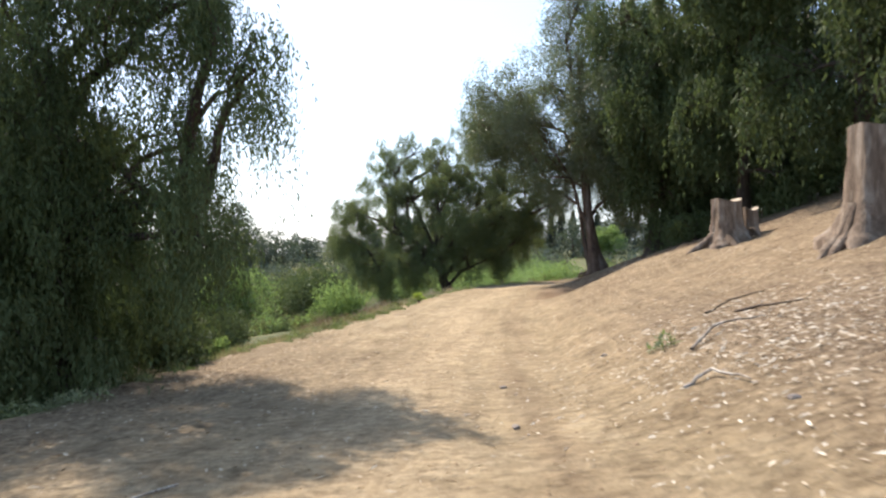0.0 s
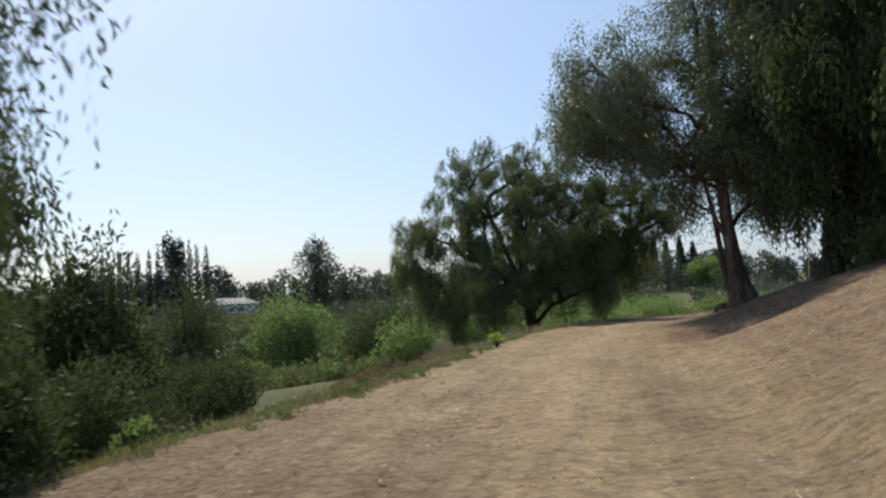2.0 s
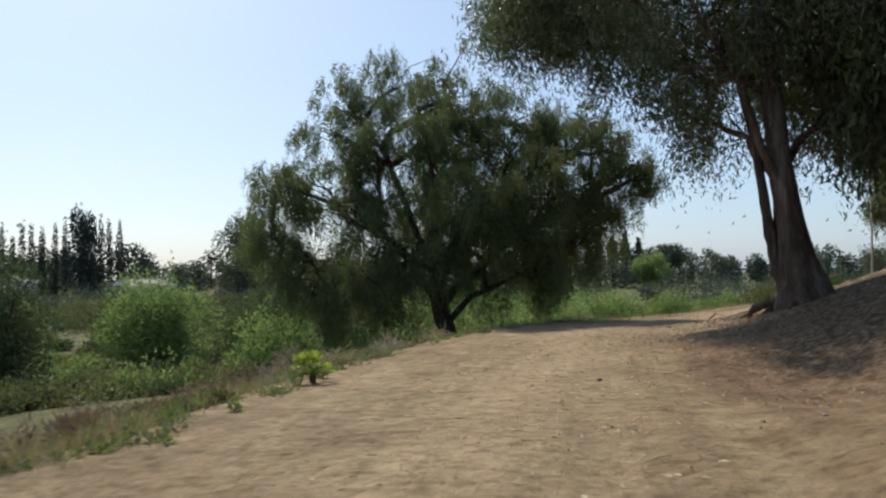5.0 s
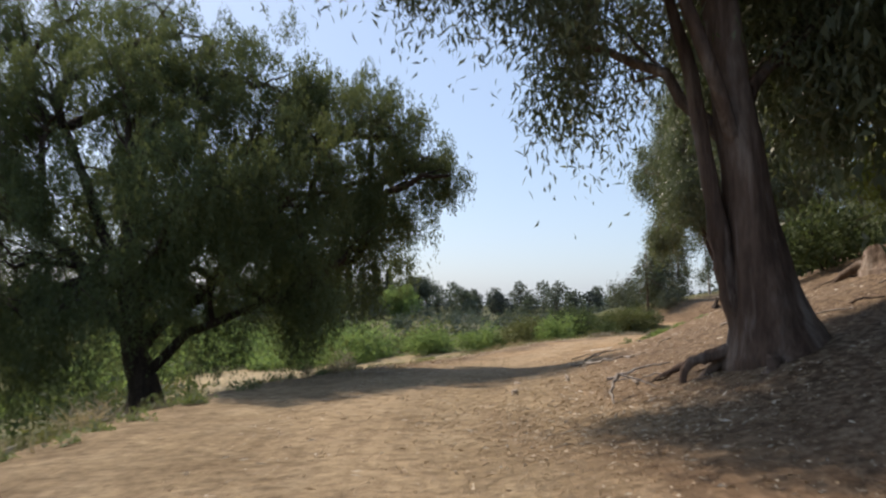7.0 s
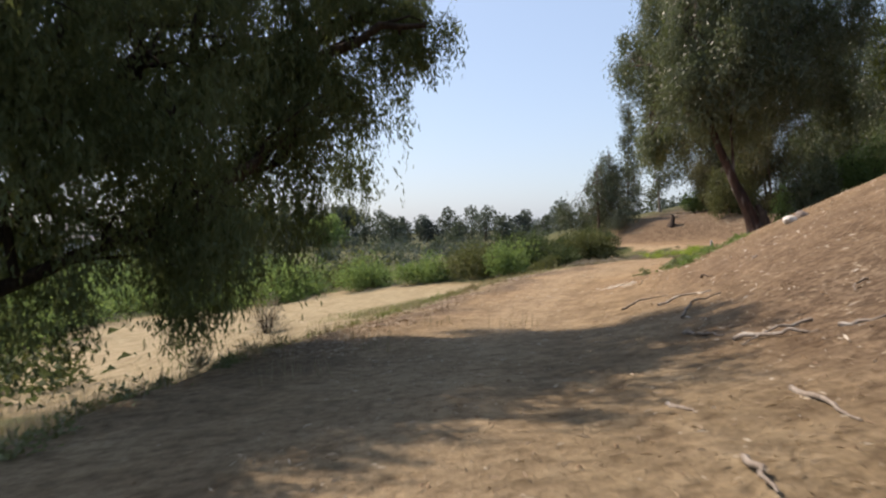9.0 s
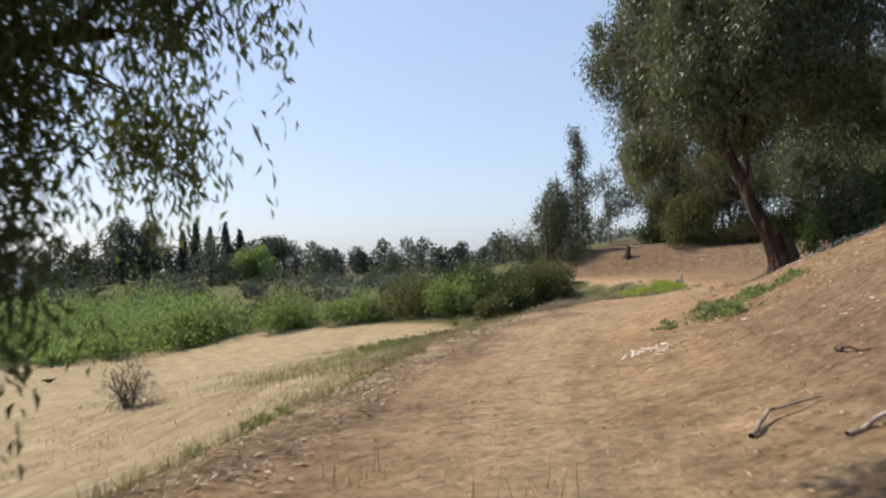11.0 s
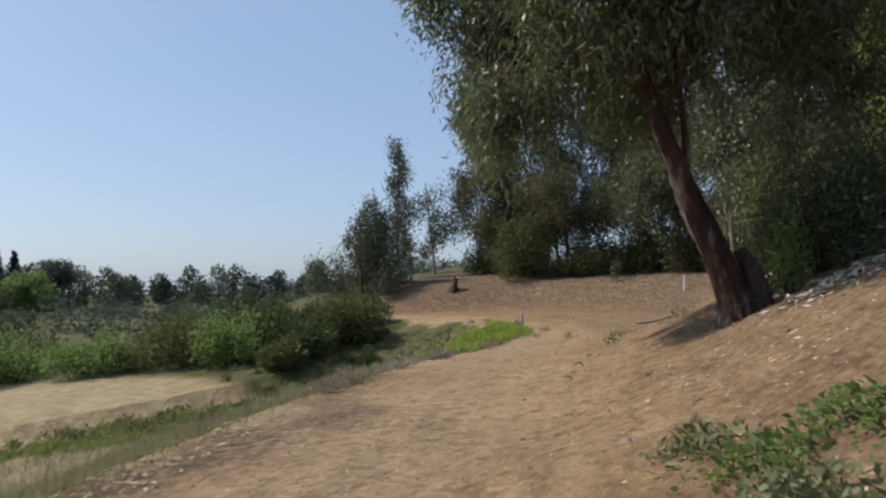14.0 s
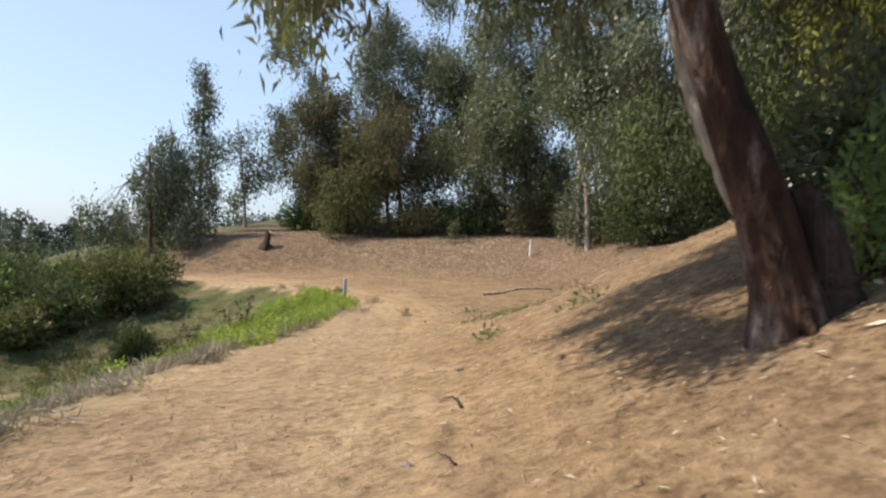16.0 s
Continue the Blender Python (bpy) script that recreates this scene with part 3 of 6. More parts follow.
def ground():
    xs, ys = spread(-9, 46, 0.4, 2600), spread(-2, 100, 0.4, 2600)
    gx, gy = np.meshgrid(xs, ys, indexing="ij")
    x, y = gx.ravel(), gy.ravel()
    arc, d, _ = trail(x, y)
    z = height(x, y)
    near = (np.abs(x - 18) < 60) & (np.abs(y - 50) < 75)
    rough = np.zeros(len(x))
    for i in np.nonzero(near)[0]:
        rough[i] = 0.05 * noise.noise((x[i] * 0.55, y[i] * 0.55, 0.0)) + 0.03 * noise.noise((x[i] * 1.9, y[i] * 1.9, 3.0))
    wild = smooth(2.2, 6, np.abs(d))
    z = z + rough * (0.55 + 0.9 * wild)
    z -= 0.03 * np.exp(-((d - 0.4) / 0.5) ** 2) * smooth(20, 40, arc)
    z -= 0.10 * np.exp(-((d - 1.75 - 0.25 * np.sin(arc * 0.4)) / 0.38) ** 2) * smooth(38, 46, arc) * (1 - smooth(66, 74, arc))
    half = edge(arc)
    wave = 0.45 * np.sin(arc * 0.9) + 0.3 * np.sin(arc * 2.3 + 1) + 0.25 * np.sin(arc * 5.1 + x)
    off = -d - half + wave
    field = smooth(0, 0.3, 1.2 - np.hypot((x - 12) / 19, (y - 92) / 29)) * smooth(-0.3, 1.0, off)
    green = np.maximum(smooth(-0.5, 2.4, off) * (1 - field), smooth(38, 60, d))
    green = np.maximum(green, smooth(145.4, 173.7, arc) * (1 - field))
    red = smooth(78, 105.8, arc)
    slope = smooth(2.0, 4.5, d)
    fringe = np.exp(-((off + 0.5) / 0.8) ** 2) * smooth(76, 91.4, arc) * (1 - smooth(105.8, 114.9, arc))
    litter = np.maximum(fringe, slope) * np.clip(fringe + 0.35 + 0.9 * np.exp(-((x - 8.5) ** 2 + (y - 45) ** 2) / 60) + 0.7 * np.exp(-((x - 5.5) ** 2 + (y - 10) ** 2) / 40) + 0.7 * smooth(7, 14, d), 0, 1)
    # leaf mould under the weeping tree, its dark colour also painting the shade
    litter = np.maximum(litter, np.exp(-((x + 7) / 5.5) ** 2 - ((y - 15.5) / 8) ** 2))
    i, j = np.meshgrid(np.arange(len(xs) - 1), np.arange(len(ys) - 1), indexing="ij")
    n = len(ys)
    flat = np.interp(arc, [119.4, 128.5, 137.5, 146.6, 153.4], [3.4, 5.66, 10.19, 7.93, 3.96])
    # shadow at the foot of the wood, painted in with the litter colour
    litter = np.maximum(litter, smooth(flat + 2.5, flat + 5.5, d) * smooth(119, 127, arc) * (1 - smooth(150, 160, arc)))
    # brown litter on the upper slope, also painting in shade from the trees
    litter = np.maximum(litter, smooth(2.8, 4.8, d + 0.4 * np.sin(arc * 0.9)) * smooth(58, 63, arc) * (1 - smooth(84, 92, arc)))
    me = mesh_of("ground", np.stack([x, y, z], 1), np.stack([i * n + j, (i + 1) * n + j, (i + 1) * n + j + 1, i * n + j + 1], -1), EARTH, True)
    wander = 0.3 * np.sin(arc * 0.33) + 0.2 * np.sin(arc * 0.81 + 2)
    worn = np.exp(-((d + 0.7 + wander) / (0.9 + 1.5 * smooth(98, 108, arc))) ** 2)
    rut = np.exp(-((d - 1.15 + wander * 0.6) / 0.22) ** 2) * smooth(24, 34, arc) * (1 - smooth(74, 85.2, arc)) * 0.8
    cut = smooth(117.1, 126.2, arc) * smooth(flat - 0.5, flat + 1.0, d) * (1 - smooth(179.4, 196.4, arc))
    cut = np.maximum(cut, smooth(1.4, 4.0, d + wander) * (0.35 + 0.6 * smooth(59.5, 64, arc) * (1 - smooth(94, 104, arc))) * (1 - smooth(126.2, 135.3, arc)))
    # hollow by the gum: brown soil, darkened further to paint in tree shade
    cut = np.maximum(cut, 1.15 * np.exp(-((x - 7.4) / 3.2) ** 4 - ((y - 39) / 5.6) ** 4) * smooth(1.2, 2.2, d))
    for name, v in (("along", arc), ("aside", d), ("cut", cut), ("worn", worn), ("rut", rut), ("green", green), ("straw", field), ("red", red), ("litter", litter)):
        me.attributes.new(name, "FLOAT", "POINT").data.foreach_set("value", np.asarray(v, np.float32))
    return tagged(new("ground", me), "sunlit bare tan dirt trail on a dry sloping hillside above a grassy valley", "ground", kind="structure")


ground()


def at_ground(x, y, lift=0.0):
    return (x, y, float(height(x, y)) + lift)


# ---- the large trees ----
PX, PY = 0.3, 57.6
PZ = -2.9
tree("pepper_tree", (PX, PY, PZ), [(0, 0, -0.8), (-0.2, 0.3, 1.2), (-0.7, 0.8, 3.0), (-0.9, 1.2, 5.0), (-0.6, 1.5, 8.0)], (0.48, 0.14),
     [(-4.8, 3.4, 11.4, 1.9), (-2.4, 2.6, 12.0, 1.9), (0.2, 2.2, 11.4, 2.3), (2.6, 2.0, 10.0, 2.2), (-7.2, 2.2, 7.2, 2.0), (-5.2, 2.0, 9.4, 2.0), (-3.0, 1.0, 8.2, 2.0), (-0.6, -1.0, 7.2, 1.8), (1.0, 0.4, 9.0, 2.0), (-1.4, 5.4, 8.0, 2.5), (-4.2, 1.4, 6.2, 1.8), (-1.6, 3.4, 10.6, 1.8),
      (4.6, 1.0, 8.0, 2.0), (7.4, 2.0, 8.6, 1.1), (6.5, 1.4, 9.0, 1.4), (6.2, 2.0, 7.4, 1.2), (5.2, 2.0, 5.6, 1.3), (4.0, -0.8, 3.5, 1.2), (8.5, 2.0, 8.1, 0.8), (8.0, 2.2, 8.0, 1.0), (8.5, 1.0, 7.4, 0.7), (1.6, -1.6, 5.8, 1.5), (4.6, 0.4, 6.6, 1.3), (6.0, 1.2, 6.6, 1.0), (0.2, -2.2, 4.6, 1.2), (2.0, -2.6, 6.6, 1.2), (4.2, -1.4, 7.6, 1.2), (-2.6, -1.0, 2.7, 1.4), (-6.0, 1.0, 2.6, 1.6), (3.4, 0.8, 3.2, 1.2), (3.4, -0.4, 6.2, 1.8), (-6.4, 1.6, 4.2, 2.2), (-3.2, -0.6, 4.2, 2.0), (-8.0, 1.8, 5.2, 1.8), (1.3, -0.4, 4.2, 2.0), (3.8, 4.2, 5.2, 2.1), (-4.6, 0.4, 2.0, 1.7), (-2.0, 2.2, 5.0, 2.3), (1.0, 3.0, 6.2, 2.3), (-4.0, 2.6, 7.6, 2.1), (2.6, 2.6, 7.6, 2.1), (-8.2, 3.2, 7.4, 1.5), (-8.4, 2.8, 5.2, 1.7), (4.6, 2.2, 10.2, 1.5), (3.8, 1.8, 9.0, 1.7), (6.2, 2.4, 9.8, 1.2), (6.6, 1.2, 6.4, 0.9, 1.2), (6.0, 0.6, 5.2, 0.9, 1.2), (7.2, 1.4, 7.2, 0.8, 1.2), (5.4, 0.4, 4.6, 0.9, 1.2), (6.8, 1.6, 5.4, 0.8, 1.2), (7.4, 1.4, 6.0, 0.7, 1.1), (3.9, -1.8, 4.3, 0.9), (2.4, -2.4, 4.8, 1.1), (3.6, -1.8, 5.2, 1.0), (4.8, 1.6, 4.6, 1.2), (-0.6, 2.6, 2.8, 1.6), (0.6, -2.6, 6.9, 1.4), (1.0, -3.2, 6.0, 1.2), (-0.8, -1.2, 9.0, 1.6), (-3.4, -1.4, 3.4, 1.5), (-1.4, -1.8, 3.4, 1.2)],
     PEPPER, DARK_BARK, "weep", 11, "large weeping green pepper tree with a dark leaning trunk", count=0.72, long=0.14, wide=0.031, forks=(0.25, 0.85), floor_z=1.4, roots=3, each=15, furrow=0.08, shell=0.25, puff=6.5)
# darker leaf colour than the first pepper tree, standing in for deep shade
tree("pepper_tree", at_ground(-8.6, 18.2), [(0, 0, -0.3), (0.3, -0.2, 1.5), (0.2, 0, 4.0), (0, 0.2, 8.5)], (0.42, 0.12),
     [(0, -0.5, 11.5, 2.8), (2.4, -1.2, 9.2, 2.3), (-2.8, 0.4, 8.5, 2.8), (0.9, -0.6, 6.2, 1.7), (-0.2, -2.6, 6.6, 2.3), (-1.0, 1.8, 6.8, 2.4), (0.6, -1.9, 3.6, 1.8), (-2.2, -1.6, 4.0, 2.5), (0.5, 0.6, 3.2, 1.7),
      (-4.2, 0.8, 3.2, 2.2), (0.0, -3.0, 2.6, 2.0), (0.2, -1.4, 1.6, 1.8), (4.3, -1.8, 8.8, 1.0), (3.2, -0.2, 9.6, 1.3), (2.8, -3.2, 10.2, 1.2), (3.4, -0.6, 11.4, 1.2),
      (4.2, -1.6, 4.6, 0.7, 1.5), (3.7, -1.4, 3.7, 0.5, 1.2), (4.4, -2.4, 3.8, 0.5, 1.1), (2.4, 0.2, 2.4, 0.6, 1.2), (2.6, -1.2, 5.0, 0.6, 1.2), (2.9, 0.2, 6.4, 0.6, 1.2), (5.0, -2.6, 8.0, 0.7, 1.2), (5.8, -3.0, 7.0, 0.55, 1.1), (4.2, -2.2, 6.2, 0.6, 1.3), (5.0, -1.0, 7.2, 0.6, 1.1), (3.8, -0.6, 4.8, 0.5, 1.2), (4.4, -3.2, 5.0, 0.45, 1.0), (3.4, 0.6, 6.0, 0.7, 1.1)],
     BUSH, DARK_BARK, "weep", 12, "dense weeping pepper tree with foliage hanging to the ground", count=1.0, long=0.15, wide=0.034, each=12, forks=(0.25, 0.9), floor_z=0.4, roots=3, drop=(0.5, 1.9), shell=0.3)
# added tree: blocks the sky and darkens the crown before it
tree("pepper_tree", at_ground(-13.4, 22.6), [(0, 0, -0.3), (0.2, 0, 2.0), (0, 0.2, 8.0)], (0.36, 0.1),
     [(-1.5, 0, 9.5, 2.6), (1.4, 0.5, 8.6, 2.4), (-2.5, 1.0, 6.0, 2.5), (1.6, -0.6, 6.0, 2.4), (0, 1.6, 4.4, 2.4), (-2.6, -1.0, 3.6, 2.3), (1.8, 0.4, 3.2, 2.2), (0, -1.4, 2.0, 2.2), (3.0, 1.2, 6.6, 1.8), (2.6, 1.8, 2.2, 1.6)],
     BUSH, DARK_BARK, "weep", 16, "added dark pepper tree closing the gaps behind the first one", count=0.7, long=0.24, wide=0.07, each=7, forks=(0.25, 0.9), floor_z=0.4, drop=(0.5, 1.9), shell=0.25)
rising = tree("gum_tree", at_ground(9.25, 44.85, -0.05), [(0.05, 0, -0.3), (-0.18, 0.08, 1.0), (-0.34, 0.14, 2.2), (-0.5, 0.32, 4.0), (-0.6, 0.6, 8.0), (-0.5, 0.6, 14.0)], (0.42, 0.16),
     [(-4.6, 0.2, 9.4, 1.4, 1.6), (-3.2, 0.8, 8.7, 1.6), (-1.0, 0.6, 10.4, 2.2), (2.0, 1.6, 7.8, 2.2), (1.5, 0.8, 4.8, 1.3), (-1.4, 0, 13.6, 2.4), (1.4, 0.6, 12.6, 2.4), (-2.9, 2.4, 11.4, 1.7),
      (-1.3, 3.5, 4.7, 0.8), (-1.8, 2.7, 5.0, 0.9), (-2.6, 1.7, 5.3, 0.9), (-2.9, 0.7, 5.8, 0.8), (-3.4, 0.0, 6.7, 0.8), (-2.4, 3.0, 6.9, 1.1), (-3.9, 0.6, 7.7, 0.9), (-0.6, 3.6, 6.8, 1.4), (0.6, 2.6, 5.4, 1.2),
      (-4.2, 3.4, 7.2, 1.1), (-3.2, 4.4, 7.5, 1.1), (-5.0, 2.6, 8.0, 1.1), (-3.0, 2.6, 7.6, 1.1), (-4.6, 5.2, 9.5, 1.8), (-5.6, 4.2, 9.2, 1.4), (-3.4, 6.4, 9.8, 1.7), (-5.0, 6.8, 9.4, 1.3), (2.3, -0.8, 5.5, 1.5), (-0.6, -0.2, 16.0, 2.0), (2.4, 0.4, 9.8, 2.2), (2.6, -1.0, 12.0, 2.1), (3.2, 2.6, 5.4, 1.7), (3.4, 0.6, 7.4, 1.8), (-0.8, 0.6, 6.5, 1.2), (-1.6, 1.6, 7.1, 1.1), (0.6, 1.8, 8.6, 1.6), (0.4, -0.6, 8.0, 1.5), (0.5, 1.0, 6.8, 1.5), (1.8, 2.2, 6.4, 1.6), (-0.8, 1.4, 7.9, 1.5), (3.6, -1.4, 9.4, 1.9), (-6.0, 4.4, 8.6, 1.1), (-6.0, 3.2, 8.6, 1.3), (-6.2, 5.6, 9.2, 1.1), (-6.6, 2.0, 9.4, 1.4), (-5.4, 0.8, 9.2, 1.5), (-6.2, 4.6, 10.6, 1.6), (-6.0, 0.2, 11.0, 1.6), (-4.4, -0.8, 10.6, 1.7), (0.8, -2.6, 7.2, 1.7), (2.4, -2.4, 6.6, 1.5), (-0.6, -2.2, 9.0, 1.8), (-7.0, 5.2, 9.0, 1.0), (-7.4, 5.9, 9.2, 0.9), (1.6, -3.6, 8.8, 1.8), (3.6, -2.6, 7.6, 1.7), (0.2, -4.0, 10.6, 1.8)],
     GUM, GUM_BARK, "gum", 13, "tall gum tree with a thick mottled brown trunk and exposed roots", count=1.05, thick=0.28, forks=(0.4, 0.9), roots=3, long=0.19, wide=0.042, flare=0.95, skirt=0.8, shell=0.2, furrow=0.09, each=10)
leaning = tree("gum_tree", at_ground(27.5, 68.87, -0.05), [(0, 0, -0.34), (-0.02, 0.03, 0.3), (-0.12, 0.15, 0.8), (-0.3, 0.33, 1.5), (-0.52, 0.56, 2.2), (-0.82, 0.74, 3.0), (-1.2, 1.0, 4.2), (-1.5, 1.15, 5.2), (-1.7, 1.5, 7.0), (-1.2, 1.9, 10.0), (-0.6, 2.5, 13.6)], (0.30, 0.07),
     [(-1.02, 7.02, 8.61, 0.91), (0.23, 7.7, 9.74, 1.25), (0.68, 7.02, 7.81, 1.13), (1.02, 6.11, 8.83, 1.7), (-0.45, 5.21, 8.15, 1.36), (1.02, 4.76, 6.91, 1.36), (2.26, 5.21, 8.38, 1.81), (0.23, 3.28, 7.59, 1.25), (0.45, 5.89, 10.87, 1.59), (0.68, 5.66, 12.91, 2.15),
      (2.49, 3.4, 10.87, 2.26), (-0.57, 2.49, 10.64, 1.7), (3.85, 2.04, 8.38, 1.92), (5.21, 0.68, 6.57, 1.81), (1.92, 1.59, 7.93, 1.59), (0.45, 3.62, 15.17, 2.38), (3.62, 4.98, 6.11, 1.36), (1.13, 7.47, 6.91, 1.13), (4.3, 3.85, 12.68, 2.26), (2.72, 7.25, 10.42, 2.04), (3.85, -0.91, 9.74, 1.81), (2.26, 0.23, 11.1, 1.7), (6.11, 2.72, 9.74, 2.04), (-2.15, 0.45, 7.36, 1.02), (-1.36, -0.45, 8.15, 1.25), (0.34, -1.02, 7.47, 1.25), (-2.15, 1.59, 8.83, 1.25), (-0.23, -0.45, 9.74, 1.47), (-1.59, 2.72, 7.7, 1.02), (1.81, -0.45, 6.57, 1.25), (-0.68, 0.68, 12, 1.92), (-1.92, 1.92, 6.57, 0.91), (-2.6, 0.91, 7.25, 0.91), (-0.57, 3.06, 6.45, 1.02), (0.79, 1.25, 6.57, 1.02), (1.81, 2.72, 5.89, 1.25), (-1.81, 0.68, 6, 0.68), (-1.02, -0.57, 6.11, 0.68), (-2.6, 1.81, 6.34, 0.79), (-0.34, 2.15, 5.89, 0.79), (-1.36, 1.36, 5.55, 0.57), (0.1, 6.5, 5.1, 0.7, 0.5), (-0.8, 5.8, 5.0, 0.6, 0.45), (-1.4, 5.1, 4.8, 0.4, 0.3), (-1.9, 4.4, 4.8, 0.4, 0.3), (-2.4, 3.7, 4.7, 0.4, 0.3), (-1.9, 3.3, 5.0, 0.5, 0.4)],
     GUM, RED_BARK, "gum", 14, "leaning gum tree with peeling grey and red-brown bark", count=1.1, thick=0.24, forks=(0.6, 0.97), roots=2, long=0.23, wide=0.048, flare=0.45, shell=0.2, furrow=0.14, each=13)
rng = np.random.default_rng(15)
for host, name, line, r0, r1, mat, label in [
        (rising, "side_stem", [(-0.4, 0.1, 0.2), (-0.6, 0.2, 0.9), (-0.76, 0.3, 2.2), (-0.92, 0.5, 4.0), (-1.3, 1.0, 6.4)], 0.17, 0.06, GUM_BARK, "slimmer second stem beside the trunk"),
        (rising, "root", [(-0.3, 0.1, 0.2), (-0.7, 0.36, 0.02), (-1.0, 0.48, -0.06), (-1.1, 0.53, -0.2), (-1.14, 0.55, -0.55)], 0.09, 0.045, GUM_BARK, "bare arched root above the eroded earth"),
        (rising, "root", [(-0.15, 0.3, 0.25), (-0.5, 0.8, 0.0), (-0.75, 1.15, -0.2), (-1.2, 1.4, -0.5)], 0.08, 0.035, GUM_BARK, "bare root above the eroded earth"),
        (rising, "root", [(-0.3, -0.25, 0.2), (-0.6, -0.6, -0.08), (-1.0, -0.75, -0.35), (-1.5, -0.8, -0.7)], 0.09, 0.04, GUM_BARK, "bare root above the eroded earth"),
        (leaning, "bark_strand", [(-0.06, 0.11, 0.57), (-0.28, 0.48, 1.36), (-0.48, 0.68, 1.98), (-0.63, 0.82, 2.6), (-0.72, 0.79, 3.11)], 0.12, 0.1, PALE_BARK, "pale bare strand of wood along the trunk"),
        # dark bulge added where the foot lies in shade behind regrowth
        (leaning, "side_stem", [(0.15, -0.2, -0.25), (0.24, -0.3, 0.3), (0.22, -0.26, 0.6), (0.16, -0.16, 0.95), (0.05, -0.02, 1.3)], 0.26, 0.12, DARK_BARK, "dark bulge at the trunk's foot standing in for shade"),
        (leaning, "side_stem", [(-0.62, 0.57, 2.83), (-0.6, 0.62, 3.62), (-0.5, 0.8, 4.76), (0.0, 1.1, 6.34), (0.8, 1.59, 7.93)], 0.065, 0.03, RED_BARK, "thinner dark side stem")]:
    q = np.array(line)
    k = np.linspace(0, len(q) - 1, 24)
    q = np.stack([np.interp(k, np.arange(len(q)), q[:, j]) for j in range(3)], 1)
    s = Soup()
    tube(s, q, np.linspace(r0, r1, 24) * (1 + 0.10 * rng.normal(size=24)), 16, 0.08, rng)
    child(name, s.mesh(name, mat, True), host, label)
# the dark trees up the slope
UP = [(11.6, 41.4, 31, 1.0), (16.2, 46.2, 32, 1.1), (14.2, 35.5, 33, 1.1), (18.6, 40.0, 34, 1.15), (15.2, 27.4, 35, 1.05), (20.5, 30.5, 36, 1.2), (23.0, 50.5, 37, 1.05), (13.2, 45.0, 38, 1.0), (17.0, 21.5, 39, 1.1), (17.4, 48.4, 40, 0.7)]
for x, y, seed, k in UP:
    rng = np.random.default_rng(seed)
    ls = []
    for i in range(15):
        a, q = rng.random() * 6.28, 0.8 + 3.0 * rng.random()
        ls.append((math.cos(a) * q * k, math.sin(a) * q * k, (3.7 + 9.1 * (i + rng.random()) / 15) * k, (1.3 + 0.9 * rng.random()) * k))
    if seed in (31, 33, 38):
        ls += [(0.3 + math.cos(a) * 1.7, math.sin(a) * 1.7, 2.6 + 0.9 * math.sin(a * 2), 1.1) for a in (-1.2, -0.5, 0.1, 0.7)]
    # odd seeds take the darker leaf: shade put into the crown colour
    tree("pepper_tree" if seed % 2 else "gum_tree", at_ground(x, y), [(0, 0, -0.3), (0.1, 0.1, 2.0), (0.2, -0.1, 5.0), (0.1, 0.2, 11.0 * k)], (0.33 * k, 0.1), ls, BUSH if seed % 2 else GUM, DARK_BARK,
         "weep", seed, "shaded dark green tree with drooping foliage on the slope", group="trees up the slope", count=0.46, forks=(0.3, 0.9), roots=3, long=0.3, wide=0.085, each=6, drop=(0.5, 1.9), clump=1.2)


# ---- the wood on the bank and behind the leaning gum ----
def grove(name, x, y, tall, wide, base, leafy, bark, seed, label, count=0.75, n=9, r=0.16, sparse=0.0, group="trees on the bank", kind="gum", long=0.29, wid=0.09, each=6):
    rng = np.random.default_rng(seed)
    wide = wide * 1.12
    ls = []
    for i in range(n):
        u = (i + 0.5) / n
        a = rng.random() * 6.28
        q = wide * (0.2 + 0.9 * rng.random()) * (1 - 0.55 * u * u)
        size = wide * (0.32 + 0.3 * rng.random()) * (1 - 0.25 * u) * (1 - sparse)
        ls.append((math.cos(a) * q, math.sin(a) * q, base + (tall - base - size) * u, size, size * 0.9))
    lean = rng.normal(scale=0.05 * tall, size=2)
    return tree(name, at_ground(x, y, -0.05), [(0, 0, -0.2), (lean[0] * 0.2, lean[1] * 0.2, tall * 0.3), (lean[0] * 0.6, lean[1] * 0.6, tall * 0.6), (lean[0], lean[1], tall * 0.95)], (r, r * 0.25), ls, leafy, bark,
                kind, seed, label, group=group, count=count, forks=(0.25, 0.97), long=long, wide=wid, each=each, shell=0.15, flare=0.5, clump=1.45)


GREYISH, DUSTY, TALL, BARE, DENSE = "bushy grey-green gum on the far bank", "dusty olive gum with drooping foliage", "tall dark green gum in the wood", "gum with slender pale bare trunk", "dense dark green tree on the slope"
grove("gum_tree", 49.7, 113.27, 7.9, 3.1, 0.7, GREY_GUM, GUM_BARK, 51, GREYISH, n=10)
grove("gum_tree", 52.64, 115.19, 8.8, 2.7, 0.9, GREY_GUM, GUM_BARK, 52, GREYISH, n=9)
grove("gum_tree", 56.49, 117.23, 14.2, 1.2, 4, GREY_GUM, GUM_BARK, 53, "tall thin sparse gum on the far bank", n=8, sparse=0.1, count=0.36)
grove("gum_tree", 61.47, 117.69, 9.7, 2.4, 2.7, GREY_GUM, PALE_BARK, 54, "small open-crowned gum against the sky", n=7, count=0.24)
grove("gum_tree", 63.85, 113.84, 18.7, 3.3, 4.5, GREY_GUM, PALE_BARK, 55, "tall upright gum with a rounded top", n=10, count=0.5)
